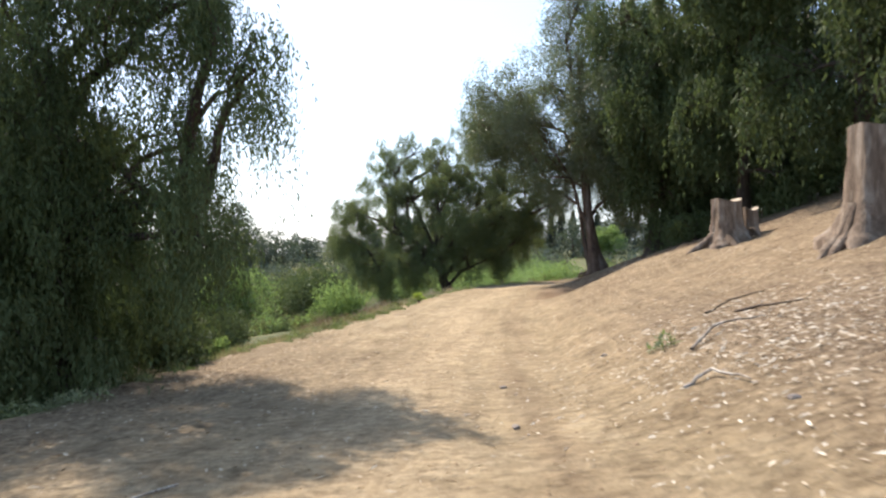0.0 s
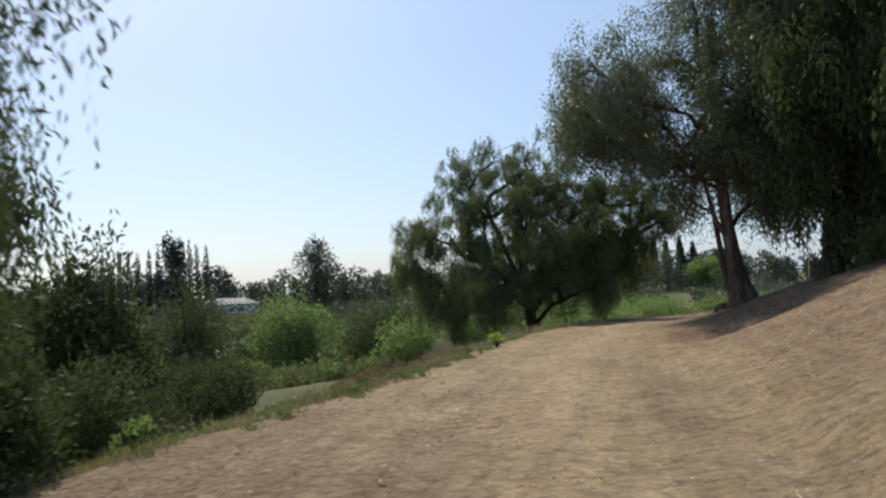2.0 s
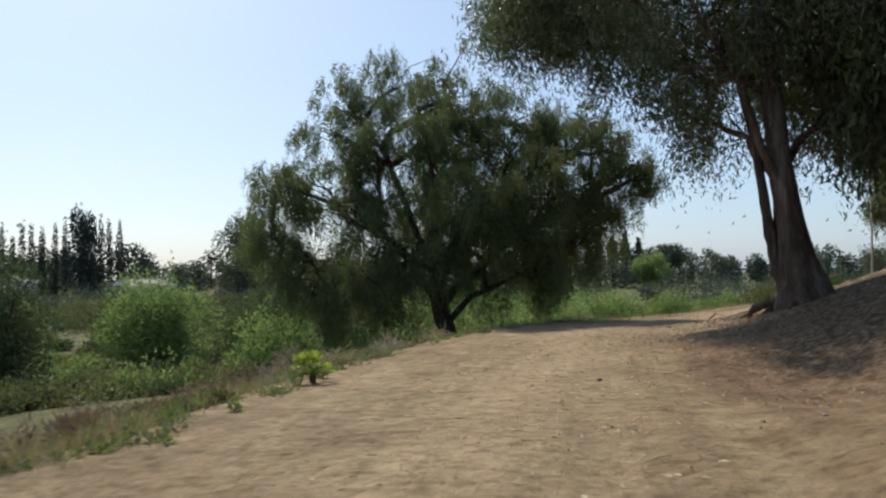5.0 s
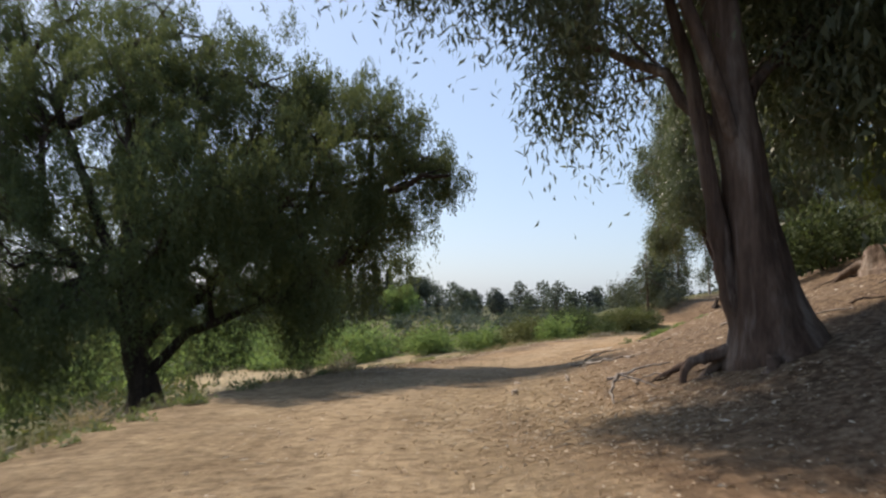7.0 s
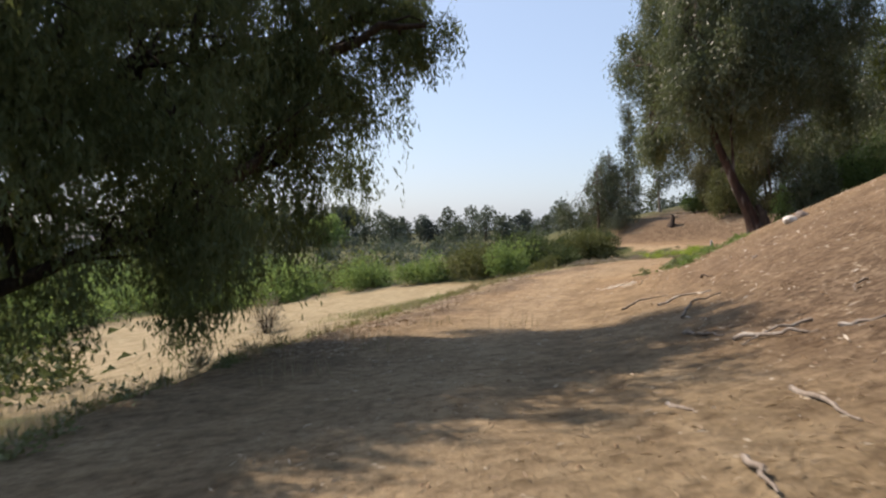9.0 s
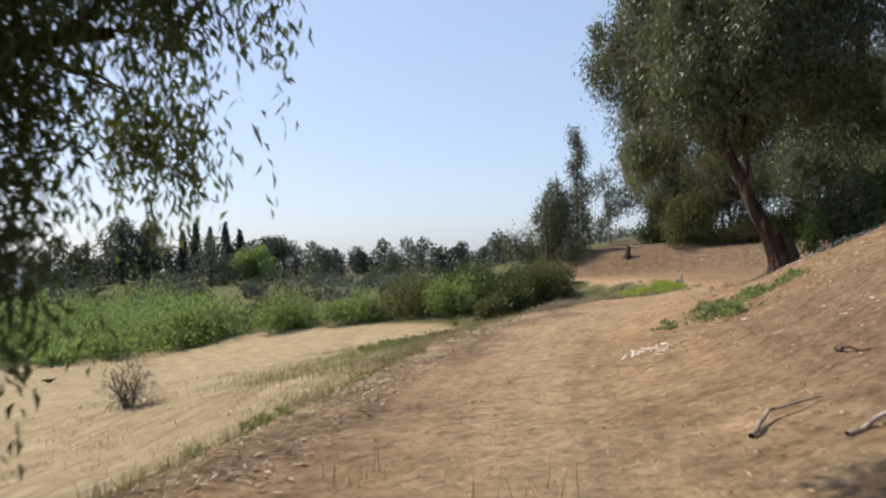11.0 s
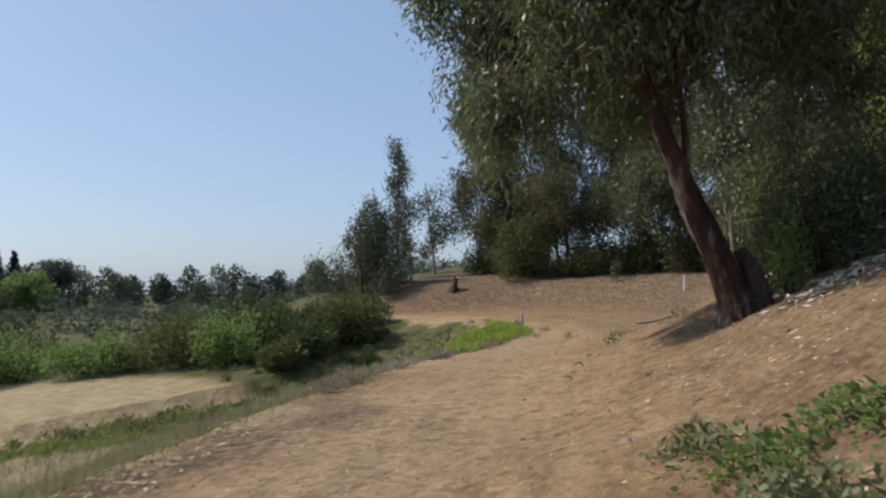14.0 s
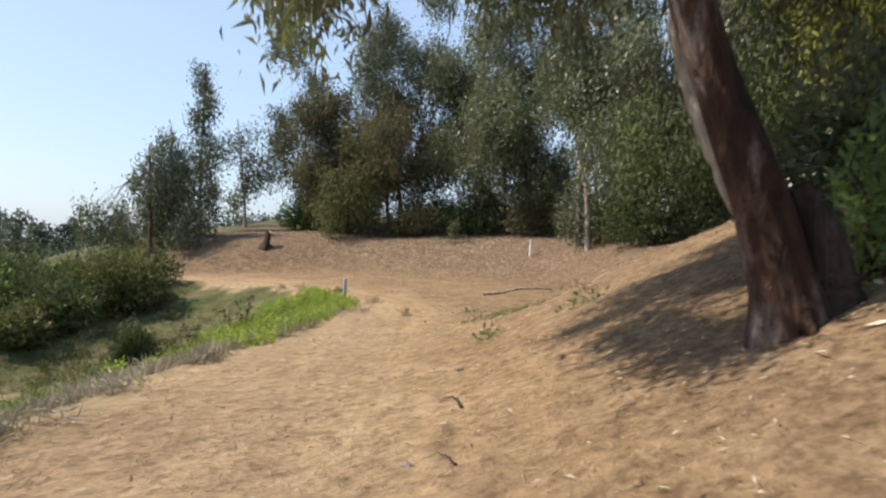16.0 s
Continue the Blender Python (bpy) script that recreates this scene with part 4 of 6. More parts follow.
grove("gum_tree", 62.15, 109.54, 12.5, 4.3, 2.5, BROWN_GUM, GUM_BARK, 56, DUSTY, n=10)
grove("gum_tree", 66.68, 106.14, 19.2, 5.2, 4.1, GREY_GUM, GUM_BARK, 57, TALL, n=12)
grove("gum_tree", 62.84, 101.84, 12.5, 4.1, 2.7, BROWN_GUM, GUM_BARK, 58, DUSTY, n=9)
grove("gum_tree", 60.57, 105.46, 8.5, 2.9, 1.8, OLIVE, GUM_BARK, 69, "low bushy olive gum at the wood's edge", n=7)
grove("gum_tree", 67.82, 98.22, 20.4, 5.4, 4.5, GUM, GUM_BARK, 59, TALL, n=12)
grove("gum_tree", 64.43, 93.91, 14.7, 5, 2.9, GUM, GUM_BARK, 60, DUSTY, n=10)
grove("gum_tree", 66.13, 87.8, 19.2, 5.2, 4.1, GREY_GUM, GUM_BARK, 61, TALL, n=11)
grove("gum_tree", 59.91, 81.57, 17, 3.6, 6.8, GUM, PALE_BARK, 62, BARE, n=8)
grove("gum_tree", 57.64, 85.08, 15.9, 2.7, 7.4, GUM, PALE_BARK, 63, BARE, n=7)
grove("gum_tree", 56.06, 83.72, 13.6, 2.3, 7.4, GUM, PALE_BARK, 70, BARE, n=6)
grove("gum_tree", 57.6, 78.2, 13.0, 4.2, 1.6, GUM, DARK_BARK, 79, DENSE, n=11)
grove("gum_tree", 54.25, 75.9, 18.1, 5.2, 3.4, GUM, DARK_BARK, 64, TALL, n=12)
grove("gum_tree", 47.46, 71.94, 14.7, 4.5, 2.3, BUSH, DARK_BARK, 65, DENSE, n=11)
grove("pepper_tree", 42.37, 67.97, 13.6, 4.5, 2.7, SUNNY, DARK_BARK, 66, "leafy yellow-green tree on the slope", n=11)
grove("pepper_tree", 36.37, 64.68, 12.5, 3.8, 3.6, SUNNY, DARK_BARK, 67, "leafy yellow-green tree beside the leaning gum", n=9)
grove("pepper_tree", 38.41, 59.48, 13.6, 4.5, 2, PEPPER, DARK_BARK, 68, DENSE, n=11, kind="weep", each=6)


def shrub(x, y, radius, tall, n, leafy, seed, label, name="shrub", long=0.16, wide=0.06, group="", lift=0.0, stems=5):
    rng = np.random.default_rng(seed)
    root = tagged(new(name), label, "shrub", group)
    root.location = at_ground(x, y, lift)
    s = Soup(3)
    scrub(s, (0, 0, 0), radius, tall, n, long, wide, rng)
    for i in range(stems):
        a = rng.random() * 6.28
        w = Soup()
        tip = np.array([math.cos(a) * radius * 0.6, math.sin(a) * radius * 0.6, tall * (0.5 + 0.3 * rng.random())])
        tube(w, bend((math.cos(a) * 0.08, math.sin(a) * 0.08, -0.1), tip, 0.1 * tall, 5, rng, 0.04 * tall), np.linspace(0.03, 0.01, 5) * max(1, tall / 2.5), 5)
        child("stem", w.mesh("stem", DARK_BARK, True), root)
    child("foliage", s.mesh("foliage", leafy), root)
    return root


for x, y, r, h, n, leafy, label in [
        (39.74, 100.58, 2.72, 3.4, 6500, OLIVE, "dusty olive spreading scrub bush"), (36.12, 104.2, 2.72, 3.62, 5200, BUSH, "dark green rounded scrub bush"), (34.53, 98.88, 1.47, 1.92, 3200, OLIVE, "low olive scrub bush"),
        (32.04, 107.93, 3.28, 3.85, 6500, OLIVE, "dusty olive spreading scrub bush"), (28.19, 110.99, 2.94, 3.0, 4600, LUSH, "bright green willow-like scrub bush"), (23.65, 115.51, 3.17, 3.4, 4600, LUSH, "bright green willow-like scrub bush"),
        (36.6, 100.2, 2.3, 2.9, 5200, BUSH, "dark green rounded scrub bush"), (39.4, 103.0, 2.4, 3.0, 5200, BUSH, "dark green rounded scrub bush"), (34.0, 103.5, 2.6, 3.3, 5200, LUSH, "bright green willow-like scrub bush"),
        (42.91, 103.64, 2.15, 2.72, 3800, BUSH, "dark green rounded scrub bush"), (38.38, 110.43, 3.17, 3.85, 5200, BUSH, "dark green rounded scrub bush")]:
    shrub(x, y, r, h, n, leafy, int(x * 7 + y), label, group="scrub bushes below the bank", long=0.28, wide=0.11)
shrub(35.05, 91.25, 0.95, 1.9, 9000, BUSH, 71, "small round dark green shrub beside the trail", long=0.12, wide=0.045)
shrub(58.21, 83.95, 2.83, 5.21, 6500, GREY_GUM, 72, "tall bushy grey-green regrowth at the pale trunks", long=0.26, wide=0.09, group="regrowth under the wood")
for x, y, r, h, mat, lab in [(62.39, 100.25, 2.49, 2.72, BROWN_GUM, "dry brownish undergrowth at the wood's edge"), (63.97, 96.18, 2.72, 3.17, BUSH, "dark undergrowth at the wood's edge"), (62.61, 106.59, 2.26, 2.49, BUSH, "dark undergrowth at the wood's edge"),
                            (63.52, 90.74, 2.49, 3.17, BROWN_GUM, "dry brownish undergrowth at the wood's edge"), (66.12, 109.77, 2.72, 2.94, BUSH, "dark undergrowth at the wood's edge"), (67.37, 102.75, 2.94, 3.62, BUSH, "dark undergrowth at the wood's edge"),
                            (67.82, 93.46, 2.94, 3.62, BUSH, "dark undergrowth at the wood's edge"), (63.3, 85.53, 2.49, 3.17, BUSH, "dark undergrowth at the wood's edge"), (70.09, 97.99, 3.17, 3.85, BUSH, "dark undergrowth at the wood's edge")]:
    shrub(x, y, r, h, 3400, mat, int(x * 11 + y), lab, long=0.28, wide=0.11, group="undergrowth at the wood's edge")
shrub(53.68, 79.3, 2.49, 3.85, 5000, BUSH, 73, "dense green undergrowth in the shade", long=0.24, wide=0.09, group="regrowth under the wood")
shrub(61.02, 111.12, 1.92, 2.6, 3600, LUSH, 74, "green bush at the foot of a tall gum", long=0.24, wide=0.09)
shrub(30.02, 68.42, 1.25, 3.17, 7000, GUM, 75, "dark leafy regrowth at the foot of the leaning gum", long=0.17, wide=0.06)
shrub(28.35, 68.3, 0.5, 1.7, 900, LUSH, 79, "leafy green shoots at the foot of the leaning gum", long=0.16, wide=0.05)
shrub(32.52, 67.62, 1.36, 2.49, 5000, LUSH, 76, "green leafy regrowth at the foot of the leaning gum", long=0.17, wide=0.06)
shrub(40.1, 68.76, 1.92, 2.94, 5600, OLIVE, 77, "green leafy shrub beside a pale boulder", long=0.18, wide=0.07)
shrub(59.3, 94.5, 0.36, 2.15, 420, GUM, 78, "slim dark young sapling in the clearing", name="sapling", long=0.14, wide=0.06, stems=1)
shrub(-9.8, 34.6, 1.9, 2.5, 9000, BUSH, 95, "dark dense scrub bush below the trail", long=0.15, wide=0.055)
shrub(-14.3, 34.2, 2.4, 7.4, 17000, BUSH, 96, "tall dark dense scrub bush below the trail", long=0.27, wide=0.1)
shrub(-13.4, 39.5, 2.2, 2.4, 8000, BUSH, 81, "dark scrub bush below the trail", long=0.17, wide=0.06)
shrub(-11.0, 30.5, 2.2, 3.0, 7000, BUSH, 83, "dark scrub bush below the trail", long=0.17, wide=0.06)
shrub(-6.9, 20.6, 1.4, 2.8, 10000, BUSH, 94, "dark scrub bush at the foot of the weeping tree", long=0.14, wide=0.05)
shrub(-9.0, 26.5, 1.8, 2.4, 6000, BUSH, 84, "dark scrub bush under the weeping tree", long=0.16, wide=0.06)
shrub(-6.6, 24.0, 0.4, 0.8, 1300, LUSH, 85, "yellow-green young shrub in the sun", long=0.14, wide=0.06)
shrub(-4.6, 52.0, 1.5, 1.3, 2600, GREY_DRY, 86, "dead grey brush under the pepper tree", long=0.3, wide=0.02)
shrub(-25.7, 87.2, 4.6, 8.8, 12000, LUSH, 87, "large light green willow-like shrub in the valley", long=0.36, wide=0.15)
shrub(-17.0, 92.0, 5.0, 8.0, 8000, BUSH, 88, "large dark green thicket behind the pepper tree", long=0.4, wide=0.16)
shrub(-31.0, 75.0, 4.0, 10.5, 8500, BUSH, 89, "tall dark green bush in the valley", long=0.36, wide=0.15)
shrub(-9.5, 68.0, 3.2, 4.6, 7500, LUSH, 90, "green bushes behind the pepper tree", long=0.3, wide=0.11)
shrub(15.6, 42.8, 1.9, 2.4, 5000, BUSH, 97, "dark undergrowth on the shaded slope", long=0.2, wide=0.08)
shrub(19.6, 46.0, 2.2, 2.8, 5000, BUSH, 98, "dark undergrowth on the shaded slope", long=0.2, wide=0.08)
shrub(17.6, 33.0, 2.0, 2.4, 5000, BUSH, 99, "dark undergrowth on the shaded slope", long=0.2, wide=0.08)
shrub(12.6, 37.0, 1.4, 1.4, 3500, BUSH, 91, "low green bush on the shaded slope", long=0.18, wide=0.07)
shrub(17.5, 52.5, 1.7, 2.2, 4500, BUSH, 92, "green bush on the slope behind the gum", long=0.18, wide=0.07)


# ---- the valley and the distance ----
def thicket(name, leafy, seed, n, xs, ys, size, long, label, keep=lambda x, y: True, each=300):
    rng = np.random.default_rng(seed)
    s = Soup(3)
    k = 0
    while k < n:
        x, y = xs[0] + (xs[1] - xs[0]) * rng.random(), ys[0] + (ys[1] - ys[0]) * rng.random()
        if not keep(x, y):
            continue
        k += 1
        r = size[0] + (size[1] - size[0]) * rng.random() ** 1.6
        scrub(s, at_ground(x, y), r * 1.1, r * (0.7 + 0.9 * rng.random()), each, long, long * 0.42, rng)
    return tagged(new(name, s.mesh(name, leafy)), label, "scrub", kind="stuff")


def in_valley(x, y):
    arc, d, _ = trail(x, y)
    return float(d) < -9 and math.hypot((x - 13) / 17, (y - 93) / 25) > 1.03 and not (abs(x + 8 - 0.25 * (y - 80)) < 2.5 and y < 120) and y > 62 and math.hypot(x - 0, y - 60) > 13 and not (-36 < x < -8 and y < 92)


thicket("valley_scrub", LUSH, 101, 125, (-8, 44), (84, 155), (1.6, 5.4), 0.42, "bright green willow scrub across the valley floor", lambda x, y: in_valley(x, y) and float(trail(x, y)[1]) < -22, 760)
thicket("valley_scrub", BUSH, 102, 150, (-75, 55), (64, 165), (1.2, 4.6), 0.42, "dark green scrub across the valley floor", lambda x, y: in_valley(x, y) and not (2 < x < 36 and 98 < y < 150), 620)
thicket("valley_scrub", OLIVE, 105, 150, (-75, 50), (64, 150), (0.6, 1.6), 0.36, "dusty olive low scrub across the valley floor", in_valley, 320)
thicket("valley_scrub", OLIVE, 106, 170, (-90, 90), (120, 210), (1.6, 4.2), 0.6, "olive green scrub on the far valley floor", lambda x, y: float(trail(x, y)[1]) < -14, 330)
thicket("valley_scrub", HAZED_FAR_LEAF, 103, 190, (-180, 230), (165, 270), (2.5, 6.0), 1.0, "haze-greyed green bushes on the far valley side", lambda x, y: math.hypot(x, y) > 165, 260)
thicket("low_scrub", OLIVE, 107, 110, (-40, -8), (60, 92), (0.6, 1.7), 0.3, "low olive scrub on the valley floor", lambda x, y: math.hypot(x + 2, y - 57) > 9, 330)
thicket("low_scrub", LUSH, 108, 50, (-44, -8), (64, 96), (0.8, 2.0), 0.3, "low fresh green scrub on the valley floor", lambda x, y: math.hypot(x + 2, y - 57) > 10, 330)
thicket("low_scrub", BUSH, 104, 34, (-34, -9), (60, 76), (0.7, 1.5), 0.35, "low dark scrub below the trail", lambda x, y: math.hypot(x + 2, y - 57) > 9, 260)


def far_tree(x, y, z, tall, wide, leafy, seed, label, base=0.15, name="tree", n=2600, long=0.9, cone=0.0, bark=DARK_BARK, group="distant trees", compact=False):
    rng = np.random.default_rng(seed)
    root = tagged(new(name), label, "tree", group)
    root.location = (x, y, z)
    s, w = Soup(3), Soup()
    tube(w, [(0, 0, -1), (0.1, 0, tall * 0.35), (0, 0.1, tall * 0.8)], [wide * 0.06 + 0.12, wide * 0.05 + 0.08, 0.06], 6)
    k = 22
    for i in range(k):
        u = (i + 0.5) / k
        prof = (1 - u) ** 0.8 if cone else math.sqrt(max(0.05, 1 - (2 * u - 0.9) ** 2))
        a = rng.random() * 6.28
        q = wide * prof * ((0.25 + 0.6 * rng.random()) if not cone and wide > 2 else 0.3 * rng.random())
        r = wide * (prof * 0.25 + 0.25) if not cone and wide > 2 else wide * prof * 0.62
        zc, rz = tall * (base + (0.97 - base) * u), tall * (1 - base) / k * (3.4 if not cone else 2.0)
        if compact:
            prof = math.sqrt(max(0.3, 1 - (2 * u - 1) ** 2))
            q, r, zc, rz = wide * prof * (0.25 + 0.4 * rng.random()), wide * 0.42 * prof, tall * (base + (0.84 - base) * u), tall * 0.16
        p, d = in_lobe((math.cos(a) * q, math.sin(a) * q, zc), (r, r, rz), n // k, rng, 0.4)
        way = d + rng.normal(scale=0.5, size=p.shape)
        leaves(s, p, unit(way), long * (0.6 + 0.7 * rng.random(len(p))), long * 0.5, rng)
    child("trunk", w.mesh("trunk", bark, True), root)
    child("crown", s.mesh("crown", leafy), root)
    return root


far_tree(-70.5, 238, float(height(-70.5, 238)), 25.0, 10.8, HAZED_FAR_LEAF, 201, "distant round dark green tree", n=7500, long=0.8, compact=True, base=0.1)
far_tree(-131, 261, float(height(-131, 261)), 31.0, 8.0, CYPRESS, 202, "distant tall dark conifer above the houses", n=6000, long=1.0, base=0.05, compact=True)
for i, (dx, h) in enumerate([(-27, 22), (-24, 18), (-21.5, 23), (-17, 22), (-14, 21), (-10, 22), (-5.5, 23), (3, 24), (5.8, 25), (9.4, 23), (12.6, 22.5), (-34, 17), (-40, 19), (-45, 16)]):
    far_tree(-131 + dx, 261 + (i % 3), float(height(-131 + dx, 261)), h + 1, 1.3 if i != 7 else 3.0, CYPRESS, 210 + i, "distant slender dark cypress", base=0.02, name="cypress", n=700, long=0.9, group="row of cypresses")
far_tree(-148, 266, float(height(-148, 266)), 16, 9, HAZED_FAR_LEAF, 231, "distant dark green tree by the houses", n=2400)
far_tree(74, 322, float(height(74, 322)), 17, 10, HAZED_FAR_LEAF, 232, "distant broad dark stone pine", base=0.55, n=5000, long=0.9, compact=True)
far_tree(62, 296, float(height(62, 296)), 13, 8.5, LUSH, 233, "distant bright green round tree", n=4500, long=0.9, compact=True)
far_tree(24, 338, float(height(24, 338)), 23, 8.5, HAZED_FAR_LEAF, 234, "distant tall rounded tree", base=0.2, n=3600, long=1.2)
far_tree(33, 338, float(height(33, 338)), 22, 7.0, HAZED_FAR_LEAF, 235, "distant tall rounded tree", base=0.2, n=3000, long=1.2)
for i, (x, h, w) in enumerate([(45, 19, 3.2), (50, 22, 4.5), (55, 20, 3.6), (61, 22, 4.5), (66, 19, 4.0)]):
    far_tree(x, 339 + 2 * (i % 2), float(height(x, 339)), h, w, CYPRESS, 240 + i, "distant ragged dark conifer", name="conifer", n=1600, cone=1, long=1.1)
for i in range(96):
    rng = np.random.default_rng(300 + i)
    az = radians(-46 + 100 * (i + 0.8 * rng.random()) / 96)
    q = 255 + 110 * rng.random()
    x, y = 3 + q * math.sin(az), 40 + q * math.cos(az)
    far_tree(x, y, float(height(x, y)), 9 + 8 * rng.random(), 5 + 5 * rng.random(), CYPRESS if rng.random() < 0.25 else HAZED_FAR_LEAF, 300 + i, "distant hazy green tree", n=1100, long=1.3, base=0.04, compact=i % 3 == 0)


def house(x, y, turn, wide, deep, tall, seed, label):
    root = tagged(new("house"), label, "house", "distant houses")
    root.matrix_world = pose(x, y, float(height(x, y)) - 0.3, 0, 0, turn)
    bm = bmesh.new()
    bmesh.ops.create_cube(bm, size=1, matrix=Matrix.Translation((0, 0, tall / 2)) @ Matrix.Diagonal((wide, deep, tall, 1)))
    wall = part("wall", bm, STUCCO, root)
    bm = bmesh.new()
    v = [bm.verts.new(p) for p in [(-wide / 2 - 0.7, -deep / 2 - 0.7, tall), (wide / 2 + 0.7, -deep / 2 - 0.7, tall), (wide / 2 + 0.7, deep / 2 + 0.7, tall), (-wide / 2 - 0.7, deep / 2 + 0.7, tall),
                                   (-wide / 2 + 3, 0, tall + 2.1), (wide / 2 - 3, 0, tall + 2.1)]]
    for f in ((0, 1, 5, 4), (1, 2, 5), (2, 3, 4, 5), (3, 0, 4), (3, 2, 1, 0)):
        bm.faces.new([v[i] for i in f])
    part("roof", bm, ROOF, root)
    for i in range(5):
        bm = bmesh.new()
        wx = -wide / 2 + wide * (i + 0.5) / 5
        bmesh.ops.create_cube(bm, size=1, matrix=Matrix.Translation((wx, -deep / 2 - 0.02, tall * 0.55)) @ Matrix.Diagonal((wide / 5 * 0.5, 0.12, 1.3, 1)))
        frame_part = part("window", bm, STUCCO, root)
        bm = bmesh.new()
        bmesh.ops.create_cube(bm, size=1, matrix=Matrix.Translation((wx, -deep / 2 - 0.07, tall * 0.55)) @ Matrix.Diagonal((wide / 5 * 0.44, 0.06, 1.14, 1)))
        part("pane", bm, PANE, frame_part)
    return root


house(-150, 250, -8, 17, 9, 5.6, 1, "long low cream stucco house in the distance")
house(-107, 254, -4, 18, 9, 4.2, 2, "long low house with a grey roof in the distance")
house(-14, 345, 5, 20, 10, 6.0, 3, "pale house behind trees in the distance")


# ---- stumps, posts, stones and fallen wood ----
def stump(x, y, tall, r, seed, label, flare=1.1, lean=(0, 0), roots=6, cut=True, lift=0.0, bark=STUMP_BARK):
    rng = np.random.default_rng(seed)
    root = tagged(new("tree_stump"), label, "tree stump")
    root.location = at_ground(x, y, -0.08)
    z = np.concatenate([[-0.4], np.linspace(0, 1, 12) ** 1.5 * tall])
    ang = np.linspace(0, 2 * np.pi, 28, endpoint=False)
    buttress = sum(np.maximum(0, np.cos(ang - a)) ** 8 for a in rng.random(roots) * 6.28)
    s = Soup()
    rad = r * (1 + 0.10 * np.sin(3 * ang + 1) + 0.06 * np.sin(7 * ang))[None] * (1 + flare * np.exp(-np.maximum(z, 0) / (0.22 * tall))[:, None] * (0.35 + 0.75 * buttress[None]))
    rad = rad * (1 + 0.035 * rng.normal(size=rad.shape))
    top = z[:, None] + (z[:, None] > tall * 0.9) * 0.07 * np.sin(2 * ang + 1)[None]
    u = np.maximum(z, 0)[:, None] / tall
    v = np.stack([rad * np.cos(ang) + lean[0] * u, rad * np.sin(ang) + lean[1] * u, top], -1)
    i, j = np.meshgrid(np.arange(len(z) - 1), np.arange(28), indexing="ij")
    k = (j + 1) % 28
    s.add(v, np.stack([i * 28 + j, i * 28 + k, (i + 1) * 28 + k, (i + 1) * 28 + j], -1))
    child("body", s.mesh("body", bark, True), root)
    face = Soup()
    rim = v[-1]
    mid = rim.mean(0)
    inner = mid + (rim - mid) * 0.5 - (0, 0, 0.03)
    face.add(np.concatenate([rim - (0, 0, 0.004), inner]), np.stack([np.arange(28), (np.arange(28) + 1) % 28, 28 + (np.arange(28) + 1) % 28, 28 + np.arange(28)], -1))
    face.add(inner, np.stack([np.arange(0, 13), np.arange(1, 14), 27 - np.arange(1, 14), 27 - np.arange(0, 13)], -1))
    child("cut_face", face.mesh("cut_face", CUT_WOOD), root, "pale sawn top face")
    for q in range(roots - 2):
        a = rng.random() * 6.28
        far = r * (2.0 + 1.4 * rng.random())
        g = [float(height(x + math.cos(a) * far * f, y + math.sin(a) * far * f)) - root.location[2] for f in (0.5, 0.8, 1.0)]
        w = Soup()
        tube(w, [(math.cos(a) * r * 0.7, math.sin(a) * r * 0.7, 0.3 * tall), (math.cos(a) * far * 0.5, math.sin(a) * far * 0.5, g[0] + 0.2), (math.cos(a + 0.15) * far * 0.8, math.sin(a + 0.15) * far * 0.8, g[1] + 0.06),
                 (math.cos(a + 0.2) * far, math.sin(a + 0.2) * far, g[2] - 0.1)], [r * 0.36, r * 0.3, r * 0.2, r * 0.08], 9, 0.12, rng)
        child("root", w.mesh("root", bark, True), root)
    return root


stump(10.25, 26.7, 1.55, 0.48, 401, "weathered grey-brown tree stump with a sawn top", flare=0.8)
stump(11.15, 27.0, 1.0, 0.26, 402, "short broken grey stump beside a larger stump", flare=0.7, roots=4)
stump(10.1, 17.6, 2.5, 0.52, 403, "tall weathered grey stump with spreading roots", flare=1.0, lean=(0.15, 0.1), roots=7)
stump(53.78, 106.14, 1.08, 0.18, 404, "small dark broken stump on the bank", flare=1.6, lean=(0.25, 0.1), roots=4, bark=ROTTEN)
stump(15.9, 49.2, 0.5, 0.42, 405, "low weathered stump on the slope", flare=0.8, roots=5)


def post(x, y, tall, r, mat, label, lean=2):
    root = tagged(new("marker_post"), label, "post", "trail markers")
    root.matrix_world = pose(*at_ground(x, y, -0.15), lean, lean * 0.5, 0)
    bm = bmesh.new()
    bmesh.ops.create_cone(bm, cap_ends=True, segments=12, radius1=r, radius2=r, depth=tall, matrix=Matrix.Translation((0, 0, tall / 2)))
    bmesh.ops.bevel(bm, geom=[e for e in bm.edges if e.calc_face_angle(0) > 1], offset=r * 0.2, segments=2, affect="EDGES")
    part("shaft", bm, mat, root)
    bm = bmesh.new()
    bmesh.ops.create_cone(bm, cap_ends=True, segments=12, radius1=r * 1.12, radius2=r * 0.7, depth=0.06, matrix=Matrix.Translation((0, 0, tall + 0.03)))
    part("cap", bm, mat, root)
    return root


post(43.6, 89.37, 0.85, 0.07, POST_BLUE, "faded blue-grey trail marker post in grass")
post(57.19, 87.8, 0.95, 0.06, POST_PAINT, "white trail marker post in bare earth")


